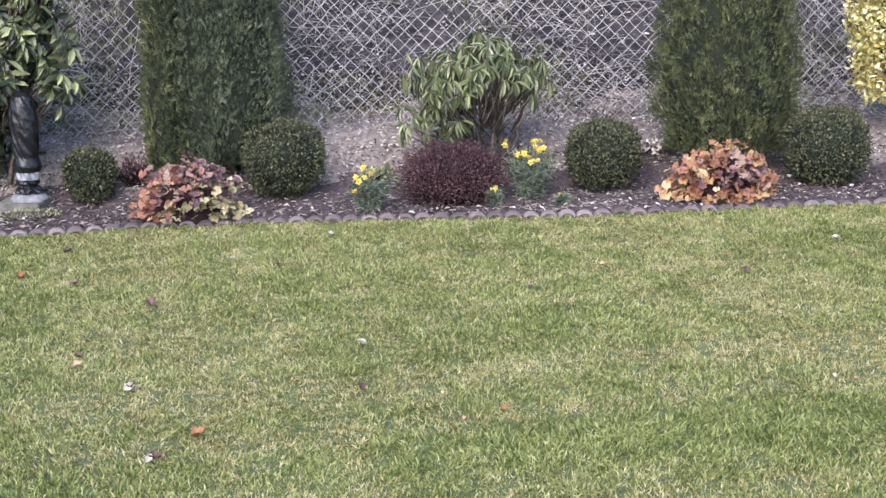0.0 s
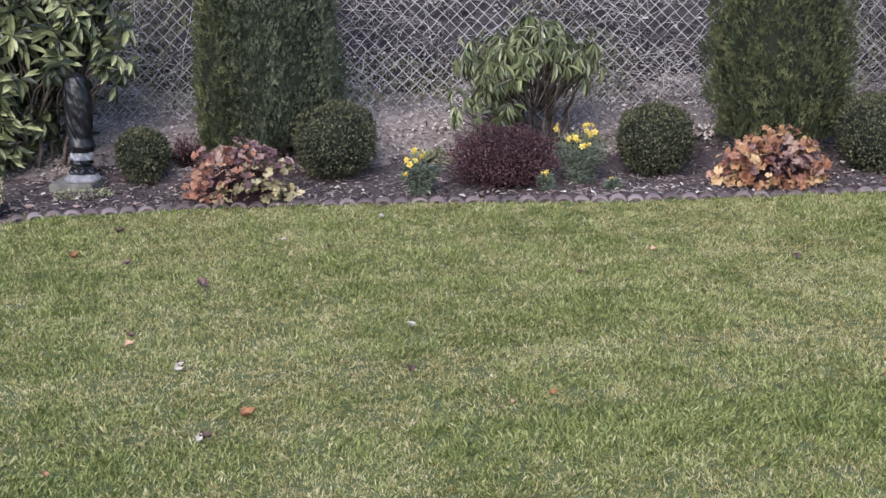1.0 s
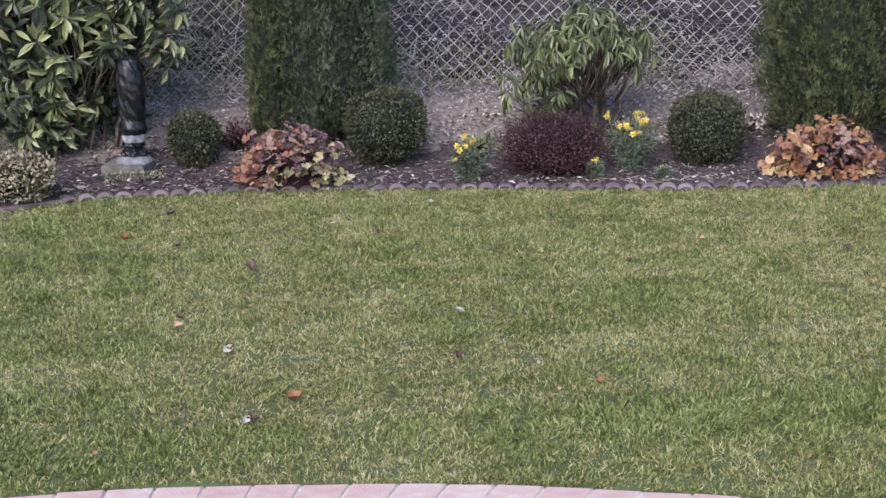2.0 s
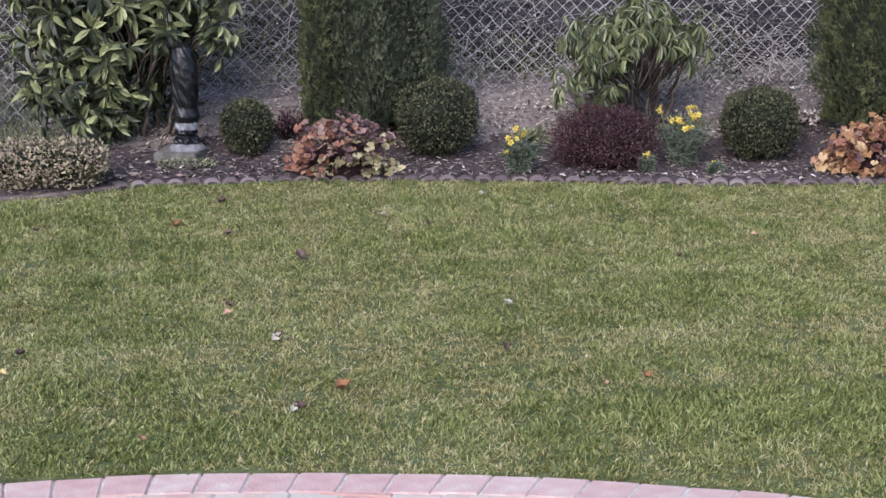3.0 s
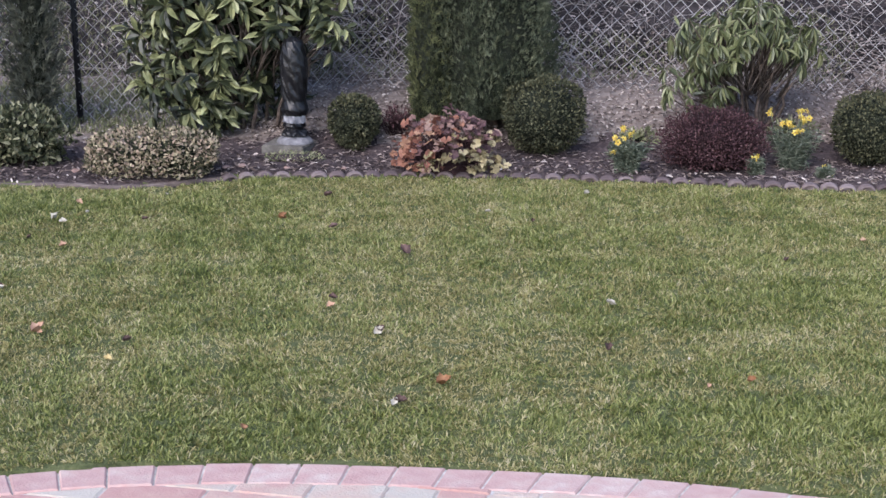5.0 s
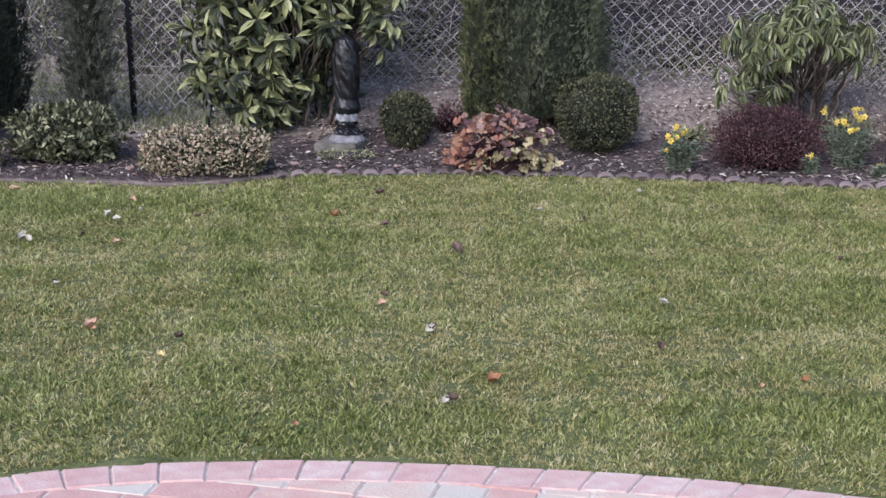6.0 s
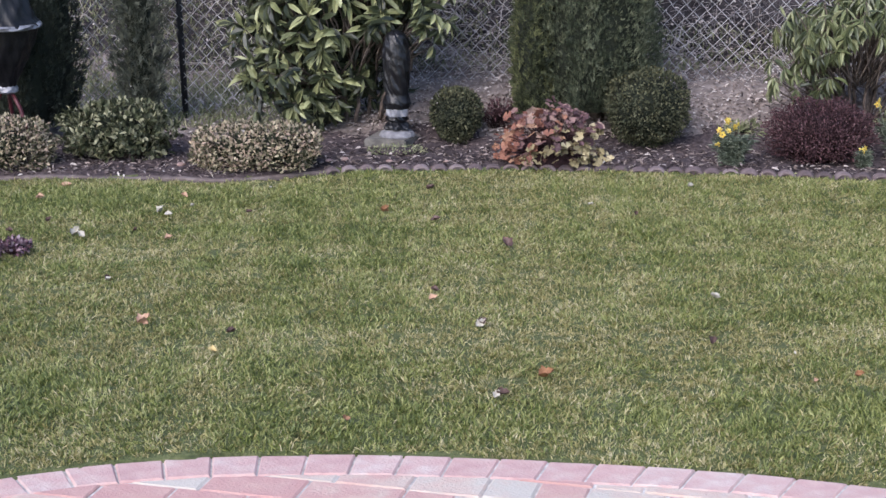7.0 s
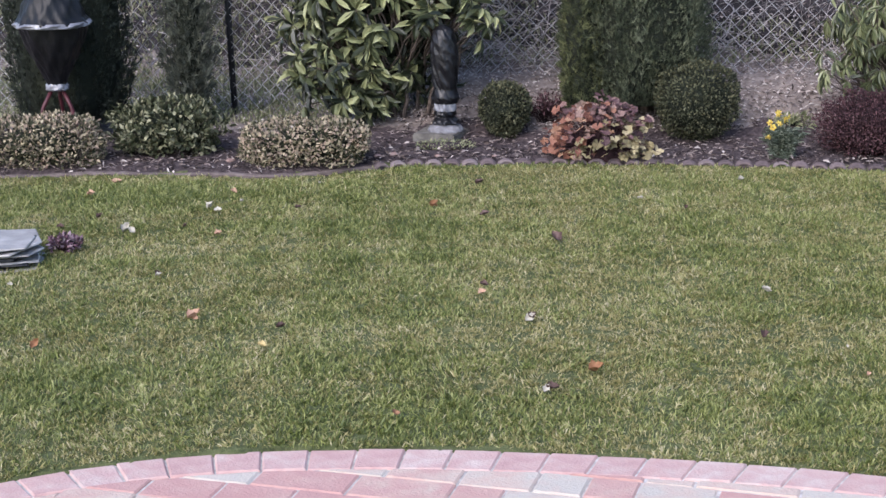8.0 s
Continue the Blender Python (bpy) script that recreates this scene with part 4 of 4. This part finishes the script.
def fallen(x, y, kind, size, turn, curl=0.5, up=0.028):
    """A curled leaf: a bent blade with a stalk."""
    size, curl = size * 0.76, curl * R.uniform(1.8, 3.6)
    nu, nv = 9, 5
    u, v = np.meshgrid(np.linspace(0, 1, nu), np.linspace(-1, 1, nv))
    wid = np.sin(np.pi * u**0.8) * (1 + 0.18 * np.sin(u * 19)) * 0.32 + 0.02
    X, Y = (u - 0.5) * size, v * wid * size
    Z = curl * size * (0.5 * v**2 * wid * 1.6 + 0.55 * (u - 0.45) ** 2 + 0.05 * np.sin(u * 9 + v * 3 + turn))
    i = np.arange(nu * nv).reshape(nv, nu)
    q = np.stack([i[:-1, :-1], i[:-1, 1:], i[1:, 1:], i[1:, :-1]], -1).reshape(-1, 4)
    V = np.stack([X, Y, Z], -1).reshape(-1, 3)
    under = V - [0, 0, 0.0012]
    me = raw_mesh("fallen_leaf", np.concatenate([V, under]), [q, q[:, ::-1] + nu * nv], LEAF_LOOK[kind][0], True)
    ob = tagged(new("fallen_leaf", me), LEAF_LOOK[kind][1], "leaf", "fallen leaves on the lawn")
    high = float(land(x, y)) + up
    k = 1 - high / EYE
    ob.matrix_basis = pose(x * k, y * k, high, 22 + R.normal(0, 12), R.normal(0, 12), 0) @ pose(0, 0, 0, 0, 0, turn)
    return ob


for x, y, kind, size, turn in [
        (1.33, 6.66, "w", 0.055, -20), (1.59, 8.74, "w", 0.05, 30), (1.21, 8.13, "d", 0.04, 80), (1.01, 8.35, "w", 0.04, 160), (0.2, 8.77, "d", 0.06, 10), (0.21, 8.07, "d", 0.07, 0),
        (-0.05, 8.27, "o", 0.06, 15), (0.53, 7.59, "d", 0.09, 120), (0.53, 7.63, "p", 0.05, 60), (0.17, 6.82, "d", 0.05, 0), (0.16, 6.70, "p", 0.05, 20), (0.34, 6.34, "w", 0.065, 35), (0.345, 6.36, "d", 0.06, 100),
        (0.54, 5.71, "o", 0.075, 15), (0.35, 5.51, "w", 0.05, 60), (0.37, 5.52, "d", 0.06, 10), (1.21, 6.06, "d", 0.06, 70), (4.11, 7.81, "w", 0.06, 5), (3.38, 7.33, "d", 0.06, 50), (3.0, 5.67, "w", 0.03, 100),
        (3.06, 5.61, "p", 0.03, 0), (1.49, 5.92, "w", 0.02, 90), (1.66, 5.66, "o", 0.045, 10), (2.76, 7.66, "p", 0.04, 0), (2.28, 7.32, "d", 0.04, 20), (1.49, 5.6, "p", 0.03, 50),
        (-1.0, 6.44, "p", 0.08, 40), (-0.99, 6.41, "p", 0.04, 140), (-0.69, 6.05, "y", 0.045, 0), (-0.64, 6.28, "d", 0.05, 30), (-0.17, 5.3, "o", 0.05, 100), (-1.07, 7.77, "p", 0.05, 20), (-1.18, 8.35, "w", 0.06, 20),
        (-1.13, 8.25, "w", 0.055, 0), (-1.03, 8.44, "w", 0.035, 50), (-0.66, 8.84, "w", 0.035, 90), (-0.73, 8.28, "d", 0.045, 10), (-1.10, 8.66, "p", 0.05, 0), (-0.04, 8.3, "o", 0.06, 30), (-1.53, 7.89, "w", 0.075, 60), (-1.50, 7.87, "w", 0.055, 150),
        (-1.85, 8.65, "p", 0.06, 0), (-1.71, 8.16, "d", 0.045, 40), (-1.24, 7.06, "w", 0.04, 20), (-1.25, 7.07, "d", 0.05, 80), (-1.56, 6.11, "o", 0.06, 60), (-1.25, 7.94, "d", 0.035, 0), (-1.86, 6.95, "w", 0.035, 0), (-1.86, 7.95, "d", 0.05, 0),
        (-1.77, 8.95, "p", 0.07, 10), (4.62, 9.42, "w", 0.06, 60)]:
    fallen(x, y, kind, size, turn)

# ---- edging ----
edging = tagged(new("edging"), "scalloped brown-grey concrete lawn edging", "edging", kind="structure")


def scallop_mesh():
    k = 10
    a = np.linspace(0, np.pi, k + 1)
    rim = [(-0.049, -0.05)] + [(-0.049 * math.cos(v), 0.004 + 0.036 * math.sin(v)) for v in a] + [(0.049, -0.05)]
    inner = [(x * 0.86, z - 0.006 if z > 0 else z) for x, z in rim]
    n = len(rim)
    V = [(x, -0.024, z) for x, z in inner] + [(x, -0.019, z) for x, z in rim] + [(x, 0.019, z) for x, z in rim] + [(x, 0.024, z) for x, z in inner]
    V += [(x * 0.72, -0.024, z * 0.72 if z > 0 else z) for x, z in rim] + [(x * 0.68, -0.012, z * 0.68 if z > 0 else z) for x, z in rim]
    q = [(r * n + i, r * n + i + 1, (r + 1) * n + i + 1, (r + 1) * n + i) for r in range(3) for i in range(n - 1)]
    q += [(i + 1, i, 4 * n + i, 4 * n + i + 1) for i in range(n - 1)] + [(4 * n + i + 1, 4 * n + i, 5 * n + i, 5 * n + i + 1) for i in range(n - 1)]
    me = raw_mesh("scallop", V, [q, [tuple(range(5 * n, 6 * n))[::-1]], [tuple(range(3 * n, 4 * n))]], M_EDGE)
    return me


SCALLOP = scallop_mesh()
x = -0.34
k = 0
while x < 5.6:
    slope = float(edge_y(x + 0.05) - edge_y(x - 0.05)) / 0.1
    part("scallop", SCALLOP, edging, "", pose(x, float(edge_y(x)) + 0.012 + R.normal(0, 0.003), -0.004 + R.normal(0, 0.003), R.normal(8, 4), R.normal(0, 3), math.degrees(math.atan(slope)) + R.normal(0, 3)))
    x += 0.101 / math.hypot(1, slope)
xs = np.arange(-5.5, -0.3, 0.05)
ys = edge_y(xs) + 0.01
prof = [(-0.022, -0.05), (-0.022, 0.014), (-0.016, 0.021), (0.014, 0.022), (0.022, 0.015), (0.022, -0.05)]
V = np.stack([np.stack([xs, ys + dy, dz + 0.003 * np.sin(xs * 9) + R.normal(0, 0.001, len(xs))], 1) for dy, dz in prof], 1)
i = np.arange(V.shape[0] * 6).reshape(-1, 6)
strip_faces = np.stack([i[:-1, :-1], i[:-1, 1:], i[1:, 1:], i[1:, :-1]], -1).reshape(-1, 4)
part("strip", raw_mesh("strip", V.reshape(-1, 3), [strip_faces], M_STRIP), edging, "smooth reddish edging strip")

# ---- patio ----
patio = tagged(new("patio"), "round patio of pink and grey concrete pavers", "patio", kind="structure")


def paver_mesh(poly, h=0.06, r=0.005, material=None):
    """A paver from its outline, with a worn, rounded rim."""
    p = np.asarray(poly, float)
    c = p.mean(0)
    ins = c + (p - c) * (1 - r * 1.6 / np.maximum(np.linalg.norm(p - c, axis=1, keepdims=True), 0.02))
    n = len(p)
    V = np.concatenate([np.c_[p, np.full(n, -h)], np.c_[p, np.full(n, -r)], np.c_[ins, np.zeros(n)]])
    i = np.arange(n)
    j = (i + 1) % n
    q = np.concatenate([np.stack([i, j, j + n, i + n], 1), np.stack([i + n, j + n, j + 2 * n, i + 2 * n], 1)])
    return raw_mesh("paver", V, [q, [tuple(range(2 * n, 3 * n))]], material or M_PAVER)


TOP = 0.006
rim_x = np.linspace(-2.6, 3.0, 1200)
rim = np.stack([rim_x, patio_y(rim_x)], 1)
run = np.concatenate([[0], np.cumsum(np.linalg.norm(np.diff(rim, axis=0), axis=1))])
# the joints of the rim fan out; their bearing along x
FAN_X, FAN_DEG = [-1.5, -1.16, -0.87, -0.43, 0.03, 0.34, 0.49, 0.94, 1.24, 1.8], [-36, -29, -14, 0, 12, 17.5, 20.5, 28, 32, 36]


def rim_inner(x, y):
    a = radians(float(np.interp(x, FAN_X, FAN_DEG)))
    return x - math.sin(a) * 0.158, y - math.cos(a) * 0.158


s0 = float(np.interp(-0.43, rim_x, run)) % 0.1515
for s in np.arange(s0, run[-1] - 0.16, 0.1515):
    xa, xb = (float(np.interp(s + o, run, rim_x)) for o in (0.003, 0.1485))
    pa, pb = (xa, float(patio_y(xa))), (xb, float(patio_y(xb)))
    qa, qb = rim_inner(*pa), rim_inner(*pb)
    mx, my = (pa[0] + pb[0] + qa[0] + qb[0]) / 4, (pa[1] + pb[1] + qa[1] + qb[1]) / 4
    part("paver", paver_mesh([(p[0] - mx, p[1] - my) for p in (pa, qa, qb, pb)], material=M_RIM), patio, "", pose(mx, my, TOP + R.normal(0, 0.0015), R.normal(0, 0.5), R.normal(0, 0.5), R.normal(0, 0.5)))


def clip_below(poly, p, d):
    """The piece of a convex outline on the right of the line from p along d."""
    out = []
    side = [d[0] * (q[1] - p[1]) - d[1] * (q[0] - p[0]) for q in poly]
    for k, q in enumerate(poly):
        k2 = (k + 1) % len(poly)
        if side[k] <= 0:
            out.append(q)
        if side[k] * side[k2] < 0:
            f = side[k] / (side[k] - side[k2])
            out.append((q[0] + f * (poly[k2][0] - q[0]), q[1] + f * (poly[k2][1] - q[1])))
    return out


cut = []
for xx in np.arange(-2.6, 2.9, 0.12):
    pa, pb = np.array([xx, float(patio_y(xx))]), np.array([xx + 0.06, float(patio_y(xx + 0.06))])
    d = unit(pb - pa)
    cut.append((pa + np.array([d[1], -d[0]]) * 0.160, d))
rot = radians(-17)
e1, e2 = np.array([math.cos(rot), math.sin(rot)]), np.array([-math.sin(rot), math.cos(rot)])
rest_v, rest_q, rest_t, rest_n = [], [], [], 0
for r_ in range(-34, 12):
    along = -4.0 + R.uniform(0, 0.2)
    while along < 4.4:
        w = (0.152, 0.229, 0.229, 0.305)[R.integers(0, 4)]
        a0, a1, b0, b1 = along + 0.003, along + w - 0.003, r_ * 0.155 + 0.003, r_ * 0.155 + 0.152
        along += w
        poly = [tuple(np.array([0.0, 4.2]) + e1 * a + e2 * b) for a, b in ((a0, b0), (a1, b0), (a1, b1), (a0, b1))]
        if min(q[1] for q in poly) < 0.45 or min(q[0] for q in poly) < -2.6 or max(q[0] for q in poly) > 3.0:
            continue
        for p, d in cut:
            if len(poly) >= 3:
                poly = clip_below(poly, p, d)
        clean = [q for k, q in enumerate(poly) if math.hypot(q[0] - poly[k - 1][0], q[1] - poly[k - 1][1]) > 0.004]
        if len(clean) < 3:
            continue
        size = 0.5 * abs(sum(q[0] * clean[k - 1][1] - q[1] * clean[k - 1][0] for k, q in enumerate(clean)))
        if size > 0.0012:
            c = np.mean(clean, 0)
            if c[1] < 3.75:
                k = len(clean)
                for p in clean:
                    rest_v.append((p[0], p[1], -0.05))
                rest_v += [(p[0], p[1], TOP) for p in clean]
                rest_q += [(rest_n + i, rest_n + (i + 1) % k, rest_n + k + (i + 1) % k, rest_n + k + i) for i in range(k)]
                tops = [(rest_n + k, rest_n + k + i, rest_n + k + i + 1) for i in range(1, k - 1)]
                rest_t = rest_t + tops
                rest_n += 2 * k
                continue
            part("paver", paver_mesh([(q[0] - c[0], q[1] - c[1]) for q in clean]), patio, "", pose(c[0], c[1], TOP - 0.001 + R.normal(0, 0.0015), R.normal(0, 0.4), R.normal(0, 0.4), 0))
tagged(part("paver_field", raw_mesh("paver_field", rest_v, [rest_q, rest_t], M_PAVERS), patio), kind="stuff")
sx = np.linspace(-2.6, 3.0, 40)
V = np.concatenate([np.stack([sx, patio_y(sx) - 0.004, sx * 0 + TOP - 0.006], 1), np.stack([sx, sx * 0 + 0.42, sx * 0 + TOP - 0.006], 1)])
i = np.arange(39)
part("sand_bed", raw_mesh("sand_bed", V, [np.stack([i, i + 1, i + 41, i + 40], 1)[:, ::-1]], M_SAND), patio, "pale sand between the pavers")
